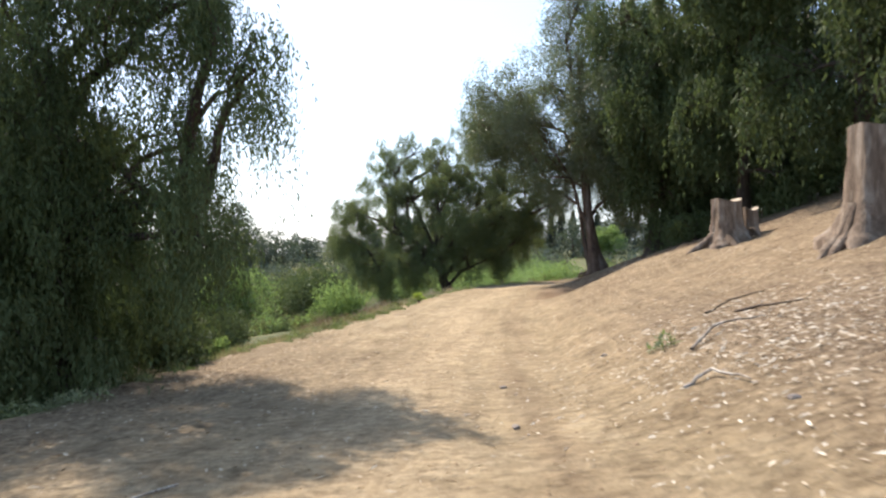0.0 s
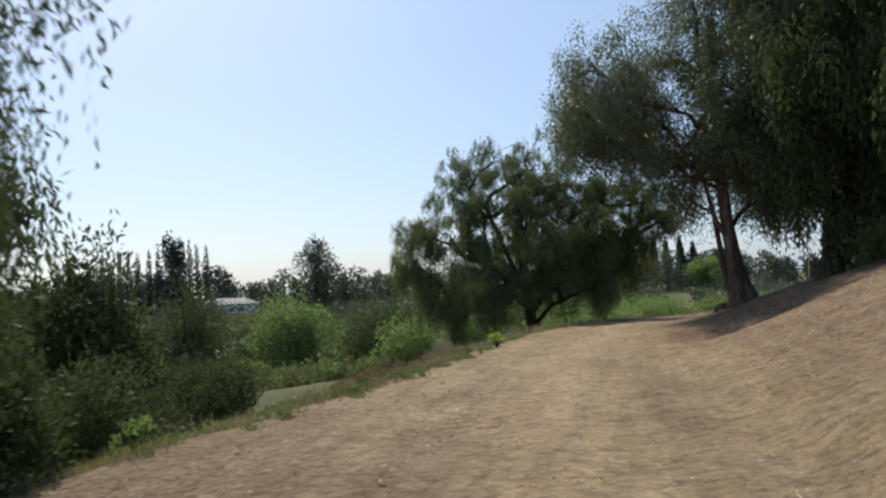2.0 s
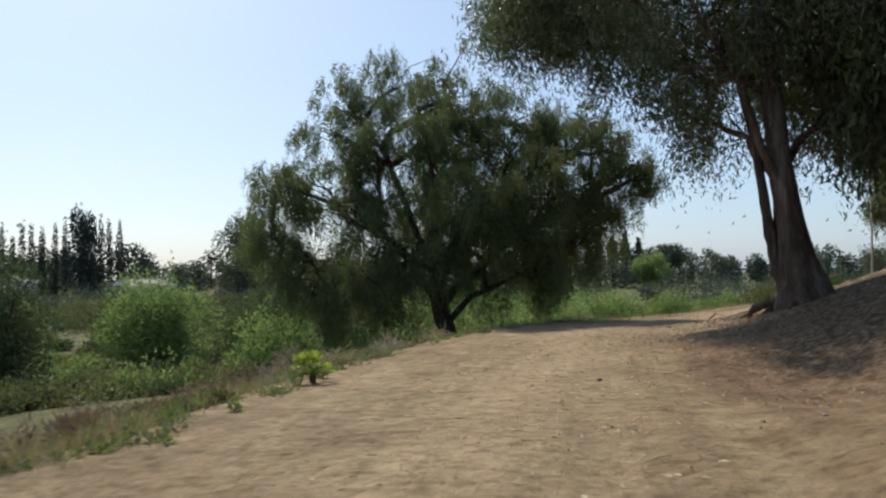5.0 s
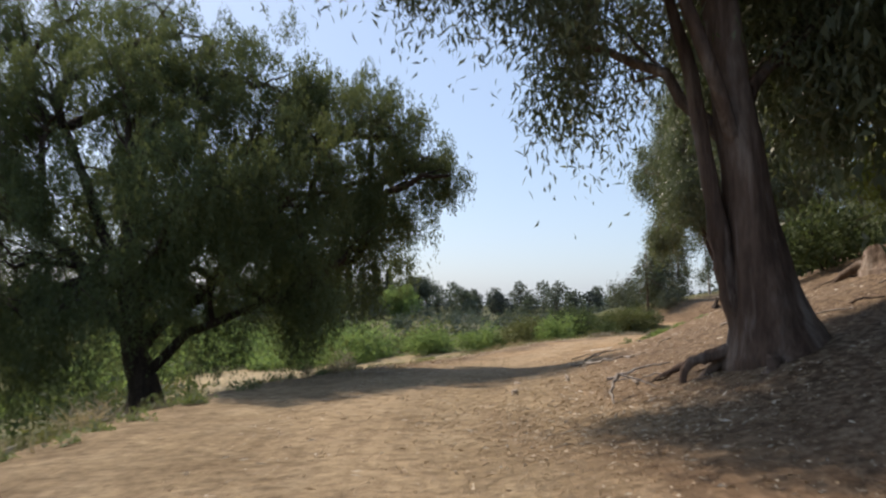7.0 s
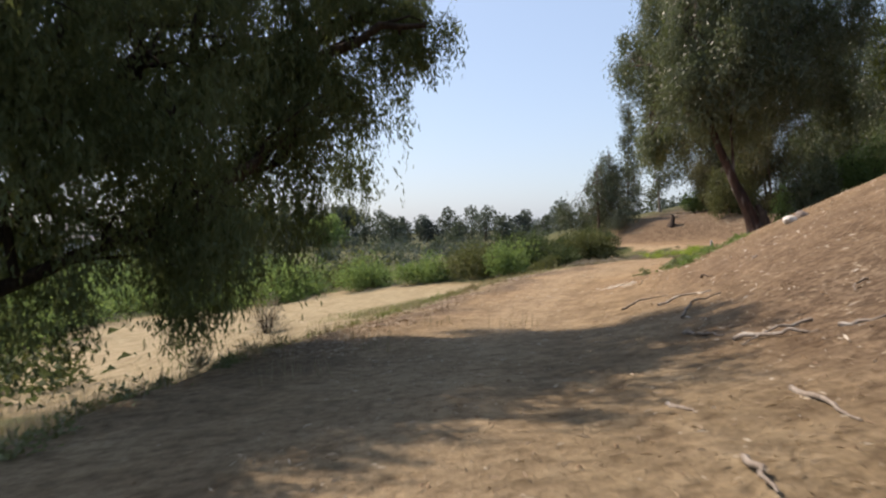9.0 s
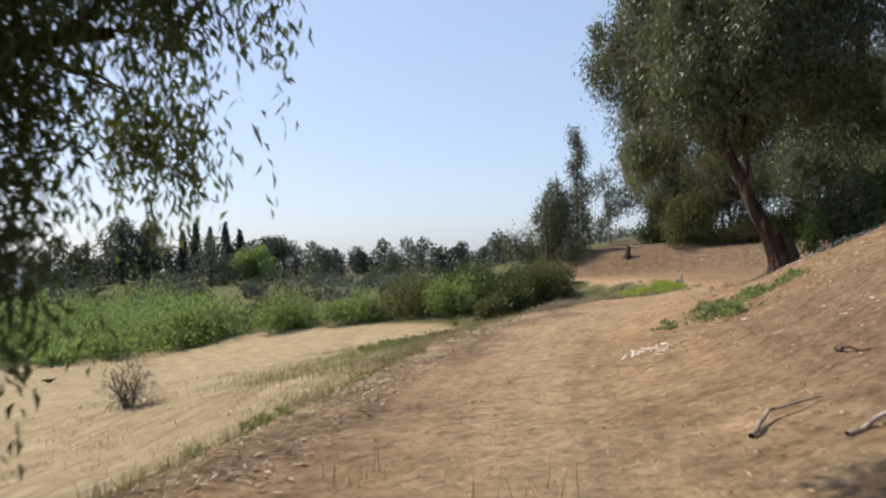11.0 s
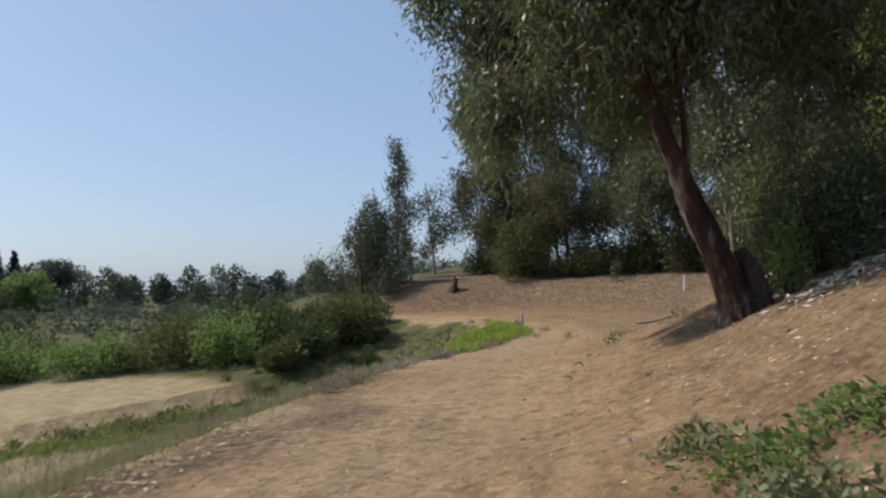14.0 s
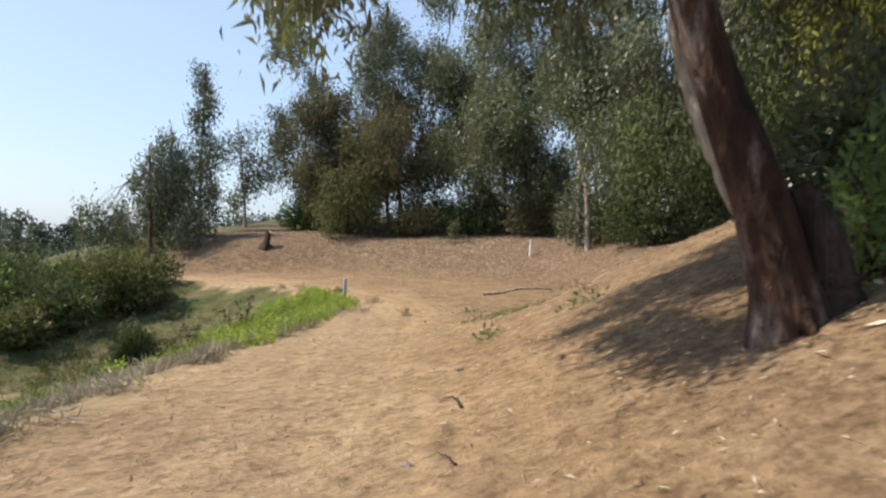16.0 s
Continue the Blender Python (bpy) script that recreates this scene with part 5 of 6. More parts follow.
def pole(x, y, tall, label):
    root = tagged(new("pole"), label, "pole")
    root.matrix_world = pose(*at_ground(x, y, -0.3), 0, 1.2, 0)
    bm = bmesh.new()
    bmesh.ops.create_cone(bm, cap_ends=True, segments=14, radius1=0.034, radius2=0.03, depth=tall, matrix=Matrix.Translation((0, 0, tall / 2)))
    part("shaft", bm, GALVANISED, root)
    bm = bmesh.new()
    bmesh.ops.create_cone(bm, cap_ends=True, segments=14, radius1=0.045, radius2=0.02, depth=0.06, matrix=Matrix.Translation((0, 0, tall + 0.04)))
    part("cap", bm, GALVANISED, root)
    return root


pole(14.4, 52.0, 3.2, "thin grey metal pole standing on the slope")


def stone(x, y, size, mat, seed, label, lift=0.3, name="boulder", group=""):
    bm = bmesh.new()
    bmesh.ops.create_icosphere(bm, subdivisions=3, radius=1)
    for v in bm.verts:
        q = v.co * 1.3 + Vector((seed, seed * 2, 0))
        v.co *= 1 + 0.28 * noise.noise(q) + 0.10 * noise.noise(q * 3)
    me = bpy.data.meshes.new(name)
    bm.transform(Matrix.Diagonal((*size, 1)))
    bm.to_mesh(me)
    bm.free()
    me.materials.append(mat)
    ob = tagged(new(name, me), label, "stone", group)
    ob.matrix_world = pose(*at_ground(x, y, size[2] * lift), 6 * math.sin(seed), 5 * math.cos(seed), seed * 40)
    return ob


stone(36.59, 70.12, (0.70, 0.45, 0.29), STONE, 3, "pale weathered boulder on the shaded slope", 0.4)
stone(20.9, 61.0, (0.28, 0.2, 0.15), STONE, 5, "pale stone lying on the slope")
stone(21.2, 60.9, (0.22, 0.2, 0.14), DARK_STONE, 6, "dark stone lying on the slope")
rng = np.random.default_rng(77)
for i in range(26):
    s = rng.random() * 95 + 32
    k = int(np.searchsorted(ARC, s)) - 1
    off = 0.5 + 5.5 * rng.random()
    ux, uy = ACROSS[k] / LONG[k]
    q = 0.02 + 0.03 * rng.random()
    stone(LINE[k, 0] + uy * off, LINE[k, 1] - ux * off, (q * 1.4, q, q * 0.7), DARK_STONE, 10 + i, "small loose stone on the trail", 0.2, "stone", "loose stones on the trail")


def stick(points, r, mat, label, name="fallen_branch", forks=(), group="fallen branches"):
    """A fallen branch: points are (x, y, lift) over the ground."""
    x0, y0, _ = points[0]
    root = tagged(new(name), label, "branch", group)
    root.location = at_ground(x0, y0)
    rng = np.random.default_rng(int(abs(x0 * 31 + y0 * 17)))
    def place(ps):
        return [(x - x0, y - y0, float(height(x, y)) + h - root.location[2]) for x, y, h in ps]
    w = Soup()
    p = np.array(place(points))
    t = np.linspace(0, 1, len(p))
    f = np.linspace(0, 1, 9)
    line = np.stack([np.interp(f, t, p[:, i]) for i in range(3)], 1)
    line[1:-1] += rng.normal(scale=r * 0.5, size=(7, 3))
    tube(w, line, r * np.linspace(1, 0.35, 9), 7, 0.1, rng)
    child("stem", w.mesh("stem", mat, True), root)
    for fk in forks:
        w = Soup()
        tube(w, np.array(place(fk)), r * np.linspace(0.6, 0.2, len(fk)), 6, 0.1, rng)
        child("twig", w.mesh("twig", mat, True), root)
    return root


stick([(7.45, 45.9, 0.30), (7.25, 45.7, 0.16), (7.1, 45.4, 0.02)], 0.03, DEAD_WOOD, "pale bent dead branch lying beside the gum roots", forks=[[(7.45, 45.9, 0.30), (7.65, 45.7, 0.18), (7.85, 45.6, 0.04)]])
stick([(8.1, 47.4, 0.05), (8.5, 47.2, 0.10), (9.0, 47.0, 0.06)], 0.03, DEAD_WOOD, "pale dead branch on leaf litter")
stick([(11.2, 54.2, 0.04), (12.0, 54.9, 0.12), (12.8, 55.1, 0.05)], 0.025, DEAD_WOOD, "thin brown branch lying across the slope", forks=[[(12.0, 54.9, 0.12), (12.4, 55.3, 0.08), (12.7, 55.6, 0.03)]])
stick([(12.4, 57.4, 0.03), (13.0, 57.7, 0.08), (13.7, 57.6, 0.03)], 0.03, DEAD_WOOD, "thin pale branch lying on the trail side")
stick([(4.0, 11.2, 0.03), (4.5, 11.8, 0.14), (5.3, 12.0, 0.05)], 0.025, DEAD_WOOD, "pale dead branch in dry bark litter", forks=[[(4.5, 11.8, 0.14), (4.7, 12.2, 0.1), (5.0, 12.4, 0.02)]])
stick([(5.2, 14.2, 0.03), (5.9, 14.9, 0.08), (6.7, 15.3, 0.03)], 0.02, ROTTEN, "thin dark branch on the dry slope")
stick([(-2.6, 6.3, 0.03), (-2.2, 7.0, 0.08), (-1.7, 7.9, 0.02)], 0.03, DEAD_WOOD, "pale stick in the shade of the tree")
for line in ([(12.64, 56.6), (13.1, 56.5), (13.4, 56.0)], [(10.24, 53.03), (10.14, 52.19)], [(9.94, 51.8), (10.05, 51.24), (10.23, 50.87)], [(10.37, 50.75), (10.6, 50.3)],
             [(8.45, 49.61), (8.21, 49.11), (8.01, 48.63)], [(7.05, 48.7), (6.89, 48.41), (6.75, 48.15)], [(7.62, 50.16), (7.58, 49.76)]):
    stick([(x, y, 0.05 if 0 < k < len(line) - 1 else 0.02) for k, (x, y) in enumerate(line)], 0.03, DEAD_WOOD, "pale dead branch lying on the brown slope")
stick([(5.41, 13.39, 0.02), (5.82, 13.06, 0.05), (6.31, 12.85, 0.02)], 0.025, ROTTEN, "dark dead branch lying on the dry slope")
stick([(3.39, 9.6, 0.02), (3.7, 9.57, 0.1), (3.87, 8.9, 0.03)], 0.025, DEAD_WOOD, "bent pale dead branch in dry bark litter")
stick([(30.48, 68.08, 0.03), (31.2, 67.84, 0.16), (31.9, 67.5, 0.06)], 0.03, DEAD_WOOD, "pale dead branch beside the leaning gum")
stick([(30.02, 68.3, 0.03), (30.7, 68.3, 0.2), (31.3, 68.42, 0.1)], 0.025, DEAD_WOOD, "pale dead branch beside the leaning gum")
stick([(46.88, 84.39, 0.05), (48.13, 83.26, 0.2), (49.38, 82.36, 0.08)], 0.06, DEAD_WOOD, "grey dead branch at the edge of the wood")
stick([(26.63, 71.81, 0.02), (26.85, 72.04, 0.06), (27.02, 72.32, 0.02)], 0.02, ROTTEN, "short dark stick on the trail", "stick")
stick([(25.04, 70.79, 0.02), (25.15, 70.96, 0.04), (25.27, 71.13, 0.02)], 0.012, ROTTEN, "short dark stick on the trail", "stick")
for i in range(14):
    rng = np.random.default_rng(520 + i)
    x, y, a = 27.1 + 1.3 * rng.random(), 66.75 + 0.95 * rng.random(), rng.random() * 3.14
    L = 0.15 + 0.25 * rng.random()
    stick([(x, y, 0.03), (x + math.cos(a) * L * 0.5, y + math.sin(a) * L * 0.5, 0.1), (x + math.cos(a) * L, y + math.sin(a) * L, 0.04)], 0.04, PALE_WOOD, "pale split log chunk in a heap by the gum", "wood_chunk", group="heap of pale wood chunks")


# ---- litter, herbs and grass ----
def scatter(name, mat, seed, n, where, long, wide, label, category, lift=0.012, curl=0.25):
    """Flat things lying loose on the ground; where(rng, n) gives their places."""
    rng = np.random.default_rng(seed)
    x, y = where(rng, n)
    e = 0.15
    z = height(x, y)
    sx, sy = (height(x + e, y) - z) / e, (height(x, y + e) - z) / e
    a = rng.random(len(x)) * 2 * np.pi
    way = np.stack([np.cos(a), np.sin(a), np.cos(a) * sx + np.sin(a) * sy + curl * rng.normal(size=len(x)) * 0.5], 1)
    side = np.stack([-np.sin(a), np.cos(a), -np.sin(a) * sx + np.cos(a) * sy + curl * rng.normal(size=len(x))], 1)
    L = (long * (0.4 + 1.1 * rng.random(len(x)) ** 1.5))[:, None]
    W = (wide * (0.6 + 0.8 * rng.random(len(x))))[:, None]
    p = np.stack([x, y, z + lift + 0.03 * rng.random(len(x))], 1)
    way, side = unit(way), unit(side)
    s = Soup()
    s.add(np.stack([p - way * L / 2, p + side * W / 2 + (0, 0, 0.01), p + way * L / 2, p - side * W / 2], 1), np.arange(4 * len(x)).reshape(-1, 4))
    return tagged(new(name, s.mesh(name, mat)), label, category, kind="stuff")


def along(lo, hi, near, far, power=1.0):
    """Places beside the trail, between two arcs and two distances to its right."""
    def where(rng, n):
        s = lo + (hi - lo) * rng.random(n)
        off = near + (far - near) * rng.random(n) ** power
        k = np.clip(np.searchsorted(ARC, s) - 1, 0, len(LONG) - 1)
        f = (s - ARC[k])
        ux, uy = ACROSS[k, 0] / LONG[k], ACROSS[k, 1] / LONG[k]
        return LINE[k, 0] + ux * f + uy * off, LINE[k, 1] + uy * f - ux * off
    return where


def beyond(lo, hi, near, far, power=1.0):
    """Places to the left of the trail's edge, by their distance past it."""
    def where(rng, n):
        s = lo + (hi - lo) * rng.random(n)
        off = -(edge(s) + near + (far - near) * rng.random(n) ** power)
        k = np.clip(np.searchsorted(ARC, s) - 1, 0, len(LONG) - 1)
        ux, uy = ACROSS[k, 0] / LONG[k], ACROSS[k, 1] / LONG[k]
        return LINE[k, 0] + ux * (s - ARC[k]) + uy * off, LINE[k, 1] + uy * (s - ARC[k]) - ux * off
    return where


def heap(cx, cy, rx, ry):
    def where(rng, n):
        return cx + rx * rng.normal(size=n), cy + ry * rng.normal(size=n)
    return where


scatter("leaf_litter", LITTER, 601, 3600, along(32, 62, 1.2, 8.5, 0.8), 0.085, 0.016, "scattered dry pale leaves on the dirt slope", "leaf litter")
scatter("leaf_litter", LITTER, 602, 2600, heap(7.4, 45.0, 1.7, 2.4), 0.075, 0.014, "dense dry gum leaves and bark under the tree", "leaf litter")
scatter("leaf_litter", LITTER, 603, 3600, along(66, 101.3, 1.2, 7.5, 0.9), 0.085, 0.016, "scattered dry pale leaves on the dirt slope", "leaf litter")
scatter("leaf_litter", LITTER, 604, 3600, along(99, 126.2, 1.5, 8.5, 0.9), 0.085, 0.016, "scattered dry pale leaves on the dirt slope", "leaf litter")
scatter("leaf_litter", PALE_LITTER, 605, 2600, heap(5.2, 10.5, 1.5, 2.6), 0.10, 0.019, "thick pale bark strips and dry leaves", "leaf litter")
scatter("leaf_litter", LITTER, 617, 2600, along(30, 62, -7.0, -2.0), 0.1, 0.02, "dry leaves under the weeping tree", "leaf litter")
scatter("leaf_litter", PALE_LITTER, 606, 70, heap(16.55, 63.2, 0.34, 0.29), 0.2, 0.035, "pale bark strips lying on the trail", "leaf litter", curl=0.6)
scatter("leaf_litter", PALE_LITTER, 607, 40, heap(16.32, 69.88, 0.23, 0.23), 0.22, 0.04, "pale bark strips at the trail edge", "leaf litter", curl=0.6)
scatter("leaf_litter", PALE_LITTER, 608, 260, heap(27.8, 67.2, 0.62, 0.45), 0.26, 0.04, "pale bark strips beside the leaning gum", "leaf litter", curl=0.5)
scatter("leaf_litter", LITTER, 609, 3200, along(32, 128.5, -2.2, 1.4), 0.09, 0.016, "few dry leaves on the trodden trail", "leaf litter")
scatter("leaf_litter", LITTER, 610, 2600, along(119.4, 144.3, 2.5, 14), 0.16, 0.03, "scattered dry pale leaves in the clearing", "leaf litter")
CLOD = plain("crumbled earth", (0.16, 0.105, 0.06), (0.30, 0.205, 0.12), 20.0)


def clods(seed, n, where, size, label):
    """Small crumbs of earth, each a little four-sided pyramid."""
    rng = np.random.default_rng(seed)
    x, y = where(rng, n)
    z = height(x, y) - 0.004
    q = size * (0.4 + rng.random(n) ** 3 * 2.2)
    a = rng.random(n) * 6.28
    s = Soup()
    ring = [np.stack([x + q * np.cos(a + k * 1.5708) * (1 + 0.3 * rng.normal(size=n)), y + q * np.sin(a + k * 1.5708), z], 1) for k in range(4)]
    top = [r + (np.stack([x, y, z], 1) - r) * 0.45 + np.stack([0 * x, 0 * x, q * 0.7], 1) for r in ring]
    v = np.stack(ring + top, 1)
    i = np.arange(n)[:, None] * 8
    s.add(v, np.concatenate([i + np.array(f) for f in ((0, 1, 5, 4), (1, 2, 6, 5), (2, 3, 7, 6), (3, 0, 4, 7), (4, 5, 6, 7))], 0))
    return tagged(new("earth_crumbs", s.mesh("earth_crumbs", CLOD)), label, "earth", kind="stuff")


clods(621, 2200, along(32, 114.9, -3.0, 3.0), 0.011, "small crumbs of dry earth on the trail")
clods(622, 1600, along(32, 119.4, 1.5, 8.0), 0.014, "small crumbs of dry earth on the slope")


def grass_bed(name, mat, seed, n, where, tall, wide, label, lean=0.4, keep=None):
    rng = np.random.default_rng(seed)
    x, y = where(rng, n)
    if keep is not None:
        m = keep(x, y)
        x, y = x[m], y[m]
    s = Soup(3)
    blades(s, x, y, tall, wide, rng, lean)
    return tagged(new(name, s.mesh(name, mat)), label, "grass", kind="stuff")


def tufted(where, per=24, r=0.16):
    def f(rng, n):
        x, y = where(rng, n // per)
        return np.repeat(x, per) + r * rng.normal(size=len(x) * per), np.repeat(y, per) + r * rng.normal(size=len(x) * per)
    return f


grass_bed("green_grass", GRASS, 701, 18000, tufted(beyond(50, 82.2, 0.5, 6.0)), 0.22, 0.022, "green grass on the slope below the trail")
grass_bed("dry_grass", DRY, 702, 24000, tufted(beyond(46, 85.2, 0.2, 6.0), 20, 0.22), 0.22, 0.018, "dry straw-coloured grass below the trail")
grass_bed("bright_grass", BRIGHT, 703, 16000, tufted(beyond(119.4, 138.6, 0.2, 5.0), 22, 0.22), 0.34, 0.022, "lush bright green grass patch beside the trail")
grass_bed("dead_grass", GREY_DRY, 704, 12000, tufted(beyond(102.4, 130.7, 0.3, 8.0, 1.1), 16, 0.3), 0.22, 0.012, "grey dead grass beside the trail", 0.8)
grass_bed("green_grass", GRASS, 705, 14000, tufted(beyond(102.4, 133, 0.8, 9.5), 16, 0.32), 0.24, 0.016, "green grass beside the trail")
grass_bed("green_grass", GRASS, 706, 11000, tufted(beyond(85.2, 111.5, 0.2, 4.0, 1.3), 14, 0.3), 0.16, 0.012, "green grass at the edge of the dry field", 0.7)
grass_bed("dry_grass", DRY, 713, 12000, tufted(beyond(82.2, 112.0, 0.1, 4.6, 1.0), 14, 0.3), 0.17, 0.010, "wispy dry grass at the trail edge", 0.8)
grass_bed("dry_grass", DRY, 707, 12000, tufted(beyond(78, 110.3, 1.0, 16.0), 14, 0.35), 0.13, 0.016, "dry straw grass on the field below", 0.7)
grass_bed("dry_grass", DRY, 708, 5000, tufted(heap(1.0, 61.0, 3.0, 3.0), 20, 0.25), 0.28, 0.014, "dry grass under the pepper tree", 0.6)
grass_bed("green_grass", GRASS, 709, 900, tufted(heap(36.36, 76.69, 0.68, 0.57), 16, 0.15), 0.12, 0.016, "thin green grass on bare earth")
scatter("leaf_litter", LITTER, 611, 2600, along(85.2, 106.9, -4.4, -2.6), 0.12, 0.03, "broken bark and dry leaves along the trail edge", "leaf litter")


def herb(x, y, r, n, seed, label, mat=HERB, tall=0.24, long=0.075, wide=0.035, group="low herbs beside the trail", name="herb"):
    rng = np.random.default_rng(seed)
    root = tagged(new(name), label, "plant", group)
    root.location = at_ground(x, y)
    px, py = r * 0.55 * rng.normal(size=n), r * 0.55 * rng.normal(size=n)
    z = height(px + x, py + y) - root.location[2]
    h = tall * rng.random(n) ** 1.3 * np.exp(-(px ** 2 + py ** 2) / (1.2 * r * r))
    way = np.stack([rng.normal(size=n), rng.normal(size=n), 0.25 + 0.5 * rng.random(n)], 1)
    s = Soup()
    leaves(s, np.stack([px, py, z + h], 1), unit(way), long * (0.5 + rng.random(n)), wide * (0.6 + 0.7 * rng.random(n)), rng)
    child("foliage", s.mesh("foliage", mat), root)
    for i in range(0, n, max(1, n // 7)):
        w = Soup()
        tube(w, [(px[i] * 0.3, py[i] * 0.3, -0.03), (px[i] * 0.7, py[i] * 0.7, z[i] + h[i] * 0.6), (px[i], py[i], z[i] + h[i])], [0.008, 0.006, 0.003], 4)
        child("stem", w.mesh("stem", HERB), root)
    return root


for i, (x, y, r, n) in enumerate([(19.61, 64.45, 0.62, 420), (20.29, 65.01, 0.57, 360), (21.08, 64.67, 0.68, 420), (20.74, 65.8, 0.51, 300), (19.38, 63.65, 0.45, 240), (21.88, 64.22, 0.51, 260), (18.7, 65.01, 0.34, 120), 
                                  (3.9, 12.3, 0.28, 160), (32.06, 72.95, 0.45, 160), (30.93, 74.19, 0.4, 120), (39.07, 79.86, 0.57, 150)]):
    herb(x, y, r * 0.7, int(n * (0.75 if i < 7 else 0.35)), 730 + i, "leafy green low herb growing on dry earth", LUSH if i % 3 and i < 7 else HERB, long=0.11, wide=0.05)
rng = np.random.default_rng(5)
for i in range(30):
    s = 40 + 44 * i / 30 + rng.random()
    k = int(np.searchsorted(ARC, s)) - 1
    ux, uy = ACROSS[k] / LONG[k]
    off = -(float(edge(s)) + 0.25 + 0.9 * rng.random())
    herb(LINE[k, 0] + uy * off, LINE[k, 1] - ux * off, 0.32 + 0.25 * rng.random(), 190, 760 + i, "leafy grey-green weed on the trail edge", tall=0.3)


def palm(x, y, label):
    """A fan of stiff pleated leaves from one base."""
    rng = np.random.default_rng(9)
    root = tagged(new("young_fan_palm"), label, "palm")
    root.location = at_ground(x, y)
    w = Soup()
    tube(w, [(0, 0, -0.1), (0, 0, 0.1), (0.01, 0, 0.2)], [0.05, 0.06, 0.04], 8)
    child("trunk", w.mesh("trunk", ROTTEN, True), root, "short dark shaggy stub")
    for i in range(13):
        a, up = rng.random() * 6.28, 0.2 + 1.1 * rng.random()
        d = np.array([math.cos(a) * math.cos(up), math.sin(a) * math.cos(up), math.sin(up)])
        stem = 0.2 + 0.1 * rng.random()
        w = Soup()
        tube(w, [(0, 0, 0.12), d * stem * 0.6 + (0, 0, 0.12), d * stem + (0, 0, 0.12)], [0.014, 0.01, 0.008], 5)
        n = 15
        fan = np.linspace(-1.3, 1.3, n)
        side = unit(np.cross(d, (0, 0, 1.0)))
        way = unit(np.cos(fan)[:, None] * d + np.sin(fan)[:, None] * side + np.array([0, 0, -0.15]))
        leaves(w, np.repeat(np.array([d * stem + (0, 0, 0.12)]), n, 0), way, 0.22, 0.045, rng)
        child("frond", w.mesh("frond", BRIGHT), root)
    return root


palm(-1.15, 39.4, "small green fan palm seedling at the trail edge")


def weed(x, y, tall, seed, label):
    """A dead upright weed: bare stalk, side twigs and seed heads."""
    rng = np.random.default_rng(seed)
    root = tagged(new("dead_weed"), label, "weed", "dead weeds beside the trail")
    root.location = at_ground(x, y)
    w, h = Soup(), Soup()
    for i in range(5):
        a = rng.random() * 6.28
        tip = np.array([math.cos(a) * 0.3 * tall, math.sin(a) * 0.3 * tall, tall * (0.6 + 0.4 * rng.random())])
        line = bend((0, 0, -0.05), tip, 0.08, 6, rng, 0.03)
        tube(w, line, np.linspace(0.012, 0.004, 6), 4)
        for k in range(2, 6):
            q = line[k] + rng.normal(scale=0.12, size=3)
            tube(w, [line[k], q], [0.005, 0.003], 3)
            leaves(h, np.repeat(q[None], 6, 0) + rng.normal(scale=0.03, size=(6, 3)), unit(rng.normal(size=(6, 3))), 0.09, 0.045, rng)
    child("stalk", w.mesh("stalk", ROTTEN, True), root)
    tagged(child("seed_heads", h.mesh("seed_heads", ROTTEN), root), kind="stuff")
    return root


for i, (x, y, h) in enumerate([(39.07, 91.41, 1.7), (39.97, 92.09, 1.92), (40.88, 92.54, 1.59), (38.39, 92.76, 1.36)]):
    weed(x, y, h, 800 + i, "tall dead brown weed with seed heads")


shrub(8.3, 77.5, 0.9, 1.7, 700, GREY_DRY, 820, "bare twiggy grey bush on the dry field", long=0.34, wide=0.016, stems=12)
grass_bed("dead_grass", GREY_DRY, 714, 9000, tufted(heap(3.4, 61.8, 1.3, 2.2), 22, 0.22), 0.42, 0.012, "tall bleached dry grass under the pepper tree", 0.7)
grass_bed("dead_grass", GREY_DRY, 715, 8000, tufted(beyond(68, 96.8, 0.2, 3.4, 1.0), 16, 0.28), 0.22, 0.011, "bleached dry grass at the trail edge", 0.8)
grass_bed("dry_grass", DRY, 716, 14000, tufted(beyond(101.3, 133, 0.4, 7.0), 14, 0.35), 0.14, 0.012, "sparse dry grass beside the trail", 0.9)


def clumps(name, mat, seed, n, where, r, tall, each, long, ratio, label, spread=0.5):
    """Many low leafy clumps."""
    rng = np.random.default_rng(seed)
    x, y = where(rng, n)
    s = Soup(3)
    for i in range(n):
        q = r * (0.5 + rng.random())
        scrub(s, at_ground(x[i], y[i], -0.03), q, tall * (0.4 + rng.random()), each, long, long * ratio, rng, spread)
    return tagged(new(name, s.mesh(name, mat)), label, "weeds", kind="stuff")


clumps("leafy_weeds", BRIGHT, 831, 270, beyond(118.0, 137.5, 0.1, 5.0), 0.38, 0.5, 160, 0.13, 0.3, "bright yellow-green leafy weeds beside the trail")
clumps("leafy_weeds", SUNNY, 832, 60, beyond(118.3, 137.5, 0.2, 5.5), 0.3, 0.5, 140, 0.12, 0.3, "tall yellow-green flowering weeds beside the trail")
clumps("dry_brush", GREY_DRY, 833, 420, beyond(108.5, 127.3, 0.0, 4.5, 1.2), 0.3, 0.24, 120, 0.17, 0.08, "low grey dead brush beside the trail", 0.8)
clumps("leafy_weeds", GRASS, 834, 600, beyond(110, 136, 1.2, 9.0), 0.38, 0.28, 130, 0.14, 0.25, "low green weeds beside the trail")
clumps("leafy_weeds", HERB, 835, 190, beyond(44, 85.2, -0.4, 1.4), 0.22, 0.2, 90, 0.08, 0.4, "low grey-green weeds along the trail edge")
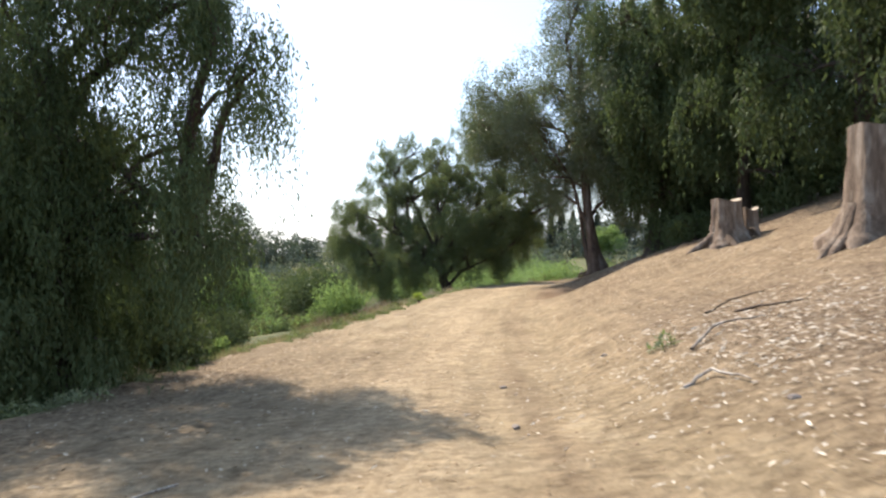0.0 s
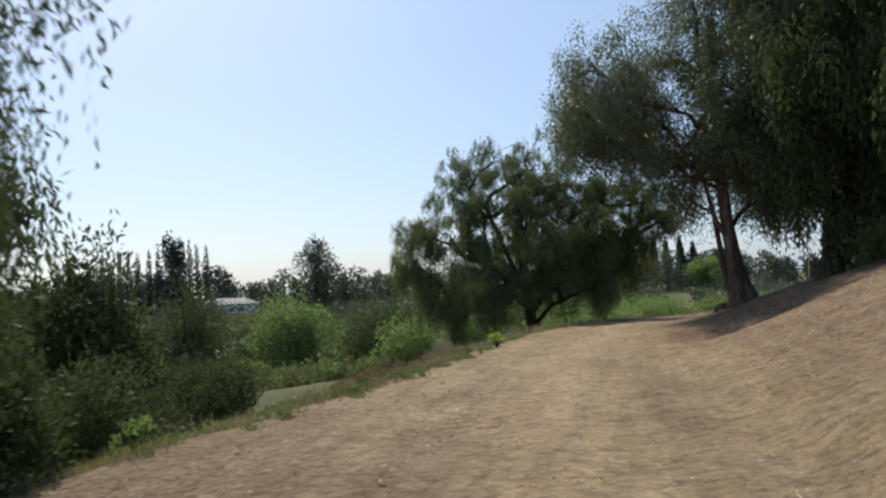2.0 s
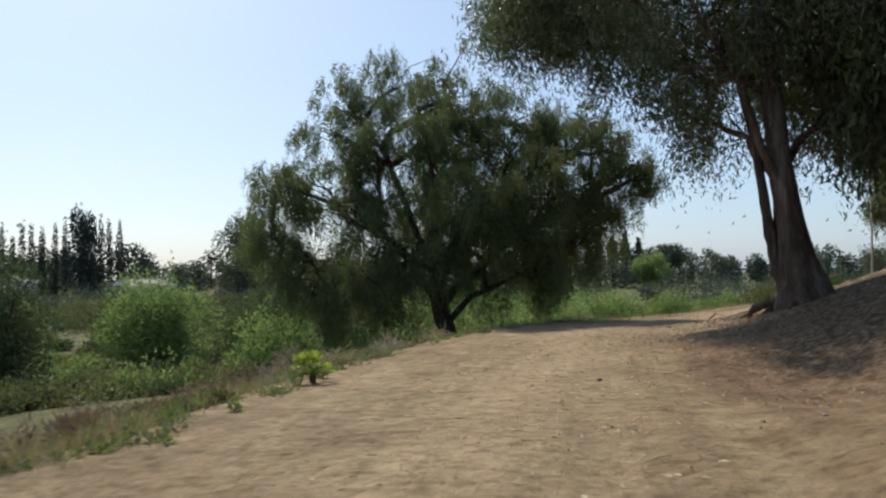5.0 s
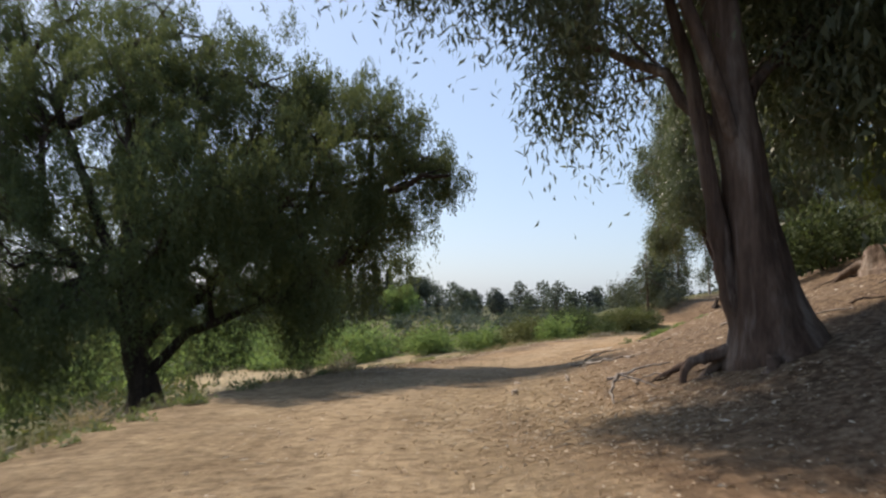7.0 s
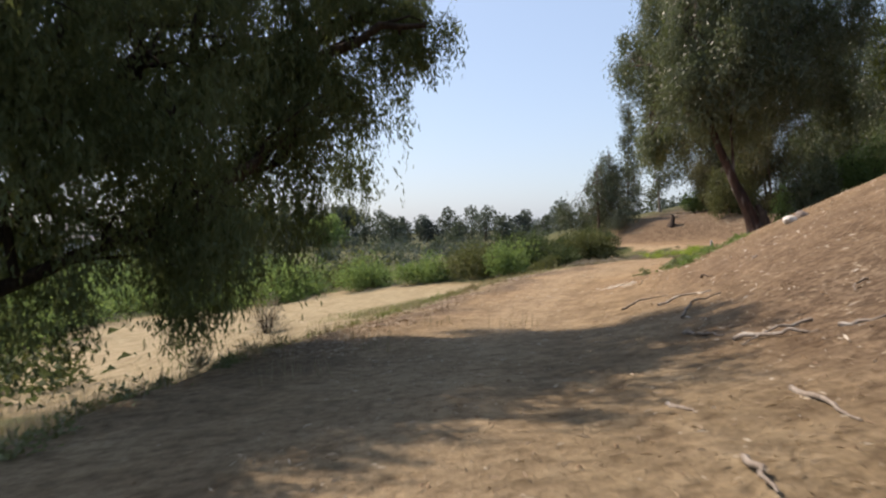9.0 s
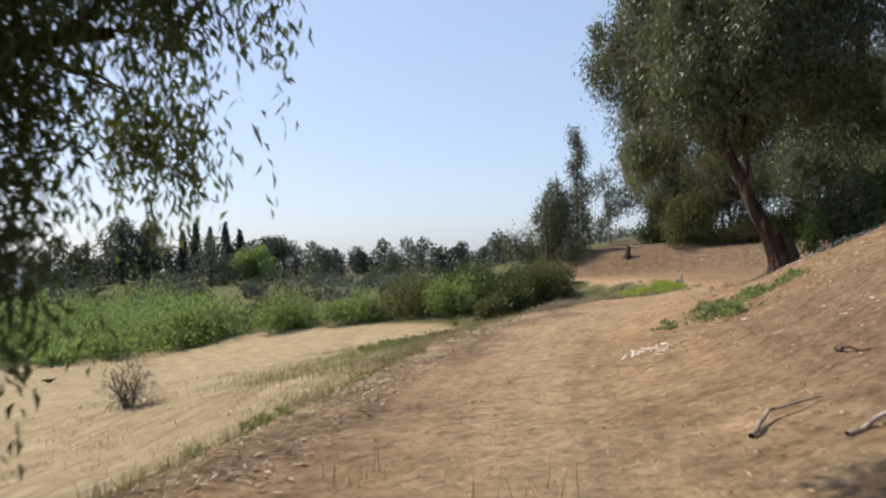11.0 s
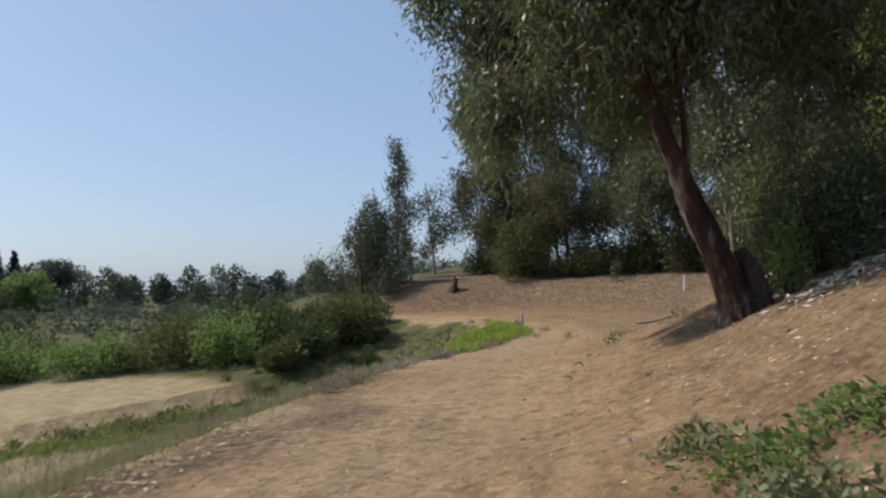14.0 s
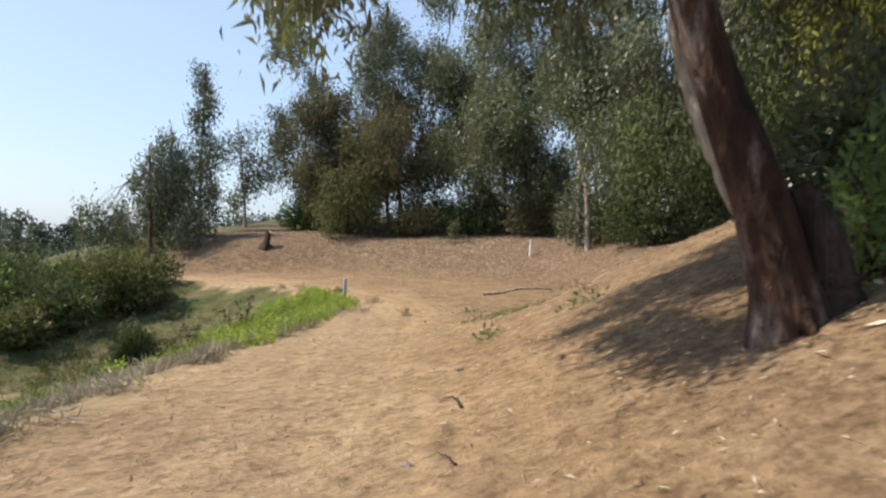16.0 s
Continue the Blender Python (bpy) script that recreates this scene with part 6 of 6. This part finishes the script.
clumps("leafy_weeds", OLIVE, 836, 170, beyond(50, 82.2, 0.4, 6.0), 0.4, 0.35, 130, 0.13, 0.3, "low olive weeds on the slope below the trail")
clumps("dry_brush", DRY, 837, 150, beyond(46, 85.2, 0.2, 6.0), 0.3, 0.3, 110, 0.22, 0.07, "low straw-coloured brush below the trail", 0.8)
clumps("leafy_weeds", GRASS, 838, 30, beyond(85.2, 103.6, 0.1, 1.6, 1.5), 0.18, 0.16, 90, 0.12, 0.2, "low green weeds at the edge of the dry field")
clumps("dry_brush", DRY, 849, 60, beyond(85.2, 103.6, 0.1, 3.0, 1.3), 0.25, 0.22, 90, 0.2, 0.07, "wispy dry grass clumps at the edge of the field", 0.8)

rng = np.random.default_rng(88)
for i in range(16):
    s, off, a = 76 + 20 * rng.random(), 2.6 + 6 * rng.random(), rng.random() * 6.28
    k = int(np.searchsorted(ARC, s)) - 1
    ux, uy = ACROSS[k] / LONG[k]
    x, y, L = LINE[k, 0] + uy * off, LINE[k, 1] - ux * off, 0.4 + 0.8 * rng.random()
    stick([(x, y, 0.02), (x + math.cos(a) * L * 0.5, y + math.sin(a) * L * 0.5, 0.06), (x + math.cos(a + 0.3) * L, y + math.sin(a + 0.3) * L, 0.02)], 0.016 + 0.012 * rng.random(), DEAD_WOOD if i % 3 else ROTTEN, "thin dry stick lying on the brown slope", "stick", group="dry sticks on the slope")
scatter("leaf_litter", PALE_LITTER, 841, 420, along(74, 105.8, 2.2, 9.0), 0.14, 0.025, "pale bark strips scattered on the brown slope", "leaf litter")
scatter("leaf_litter", LITTER, 842, 1200, heap(6.6, 44.0, 1.0, 1.6), 0.08, 0.014, "dark heap of gum leaves under the tree", "leaf litter")
scatter("leaf_litter", LITTER, 843, 4000, heap(61.59, 97.99, 2.94, 8.49), 0.24, 0.05, "thick brown leaf litter under the wood", "leaf litter")
clumps("leafy_weeds", OLIVE, 844, 140, beyond(111.5, 137.5, 2.0, 11.0), 0.45, 0.4, 130, 0.15, 0.3, "low olive weeds on the slope beside the trail")
clumps("dry_brush", BROWN_DRY, 845, 46, heap(-5.0, 41.5, 1.2, 2.0), 0.5, 0.55, 170, 0.24, 0.07, "reddish brown dead brush below the trail", 0.8)
clumps("dry_brush", GREY_DRY, 846, 40, heap(-2.4, 47.5, 1.2, 2.0), 0.45, 0.5, 170, 0.28, 0.06, "pale dead brush below the trail", 0.8)
clumps("leafy_weeds", OLIVE, 847, 80, heap(36.69, 96.5, 2.94, 4.53), 0.5, 0.4, 130, 0.16, 0.3, "low olive weeds below the bank")
clumps("dry_brush", DRY, 848, 110, heap(35.56, 92.88, 3.17, 4.98), 0.4, 0.35, 110, 0.22, 0.08, "straw-coloured dry brush below the bank", 0.8)
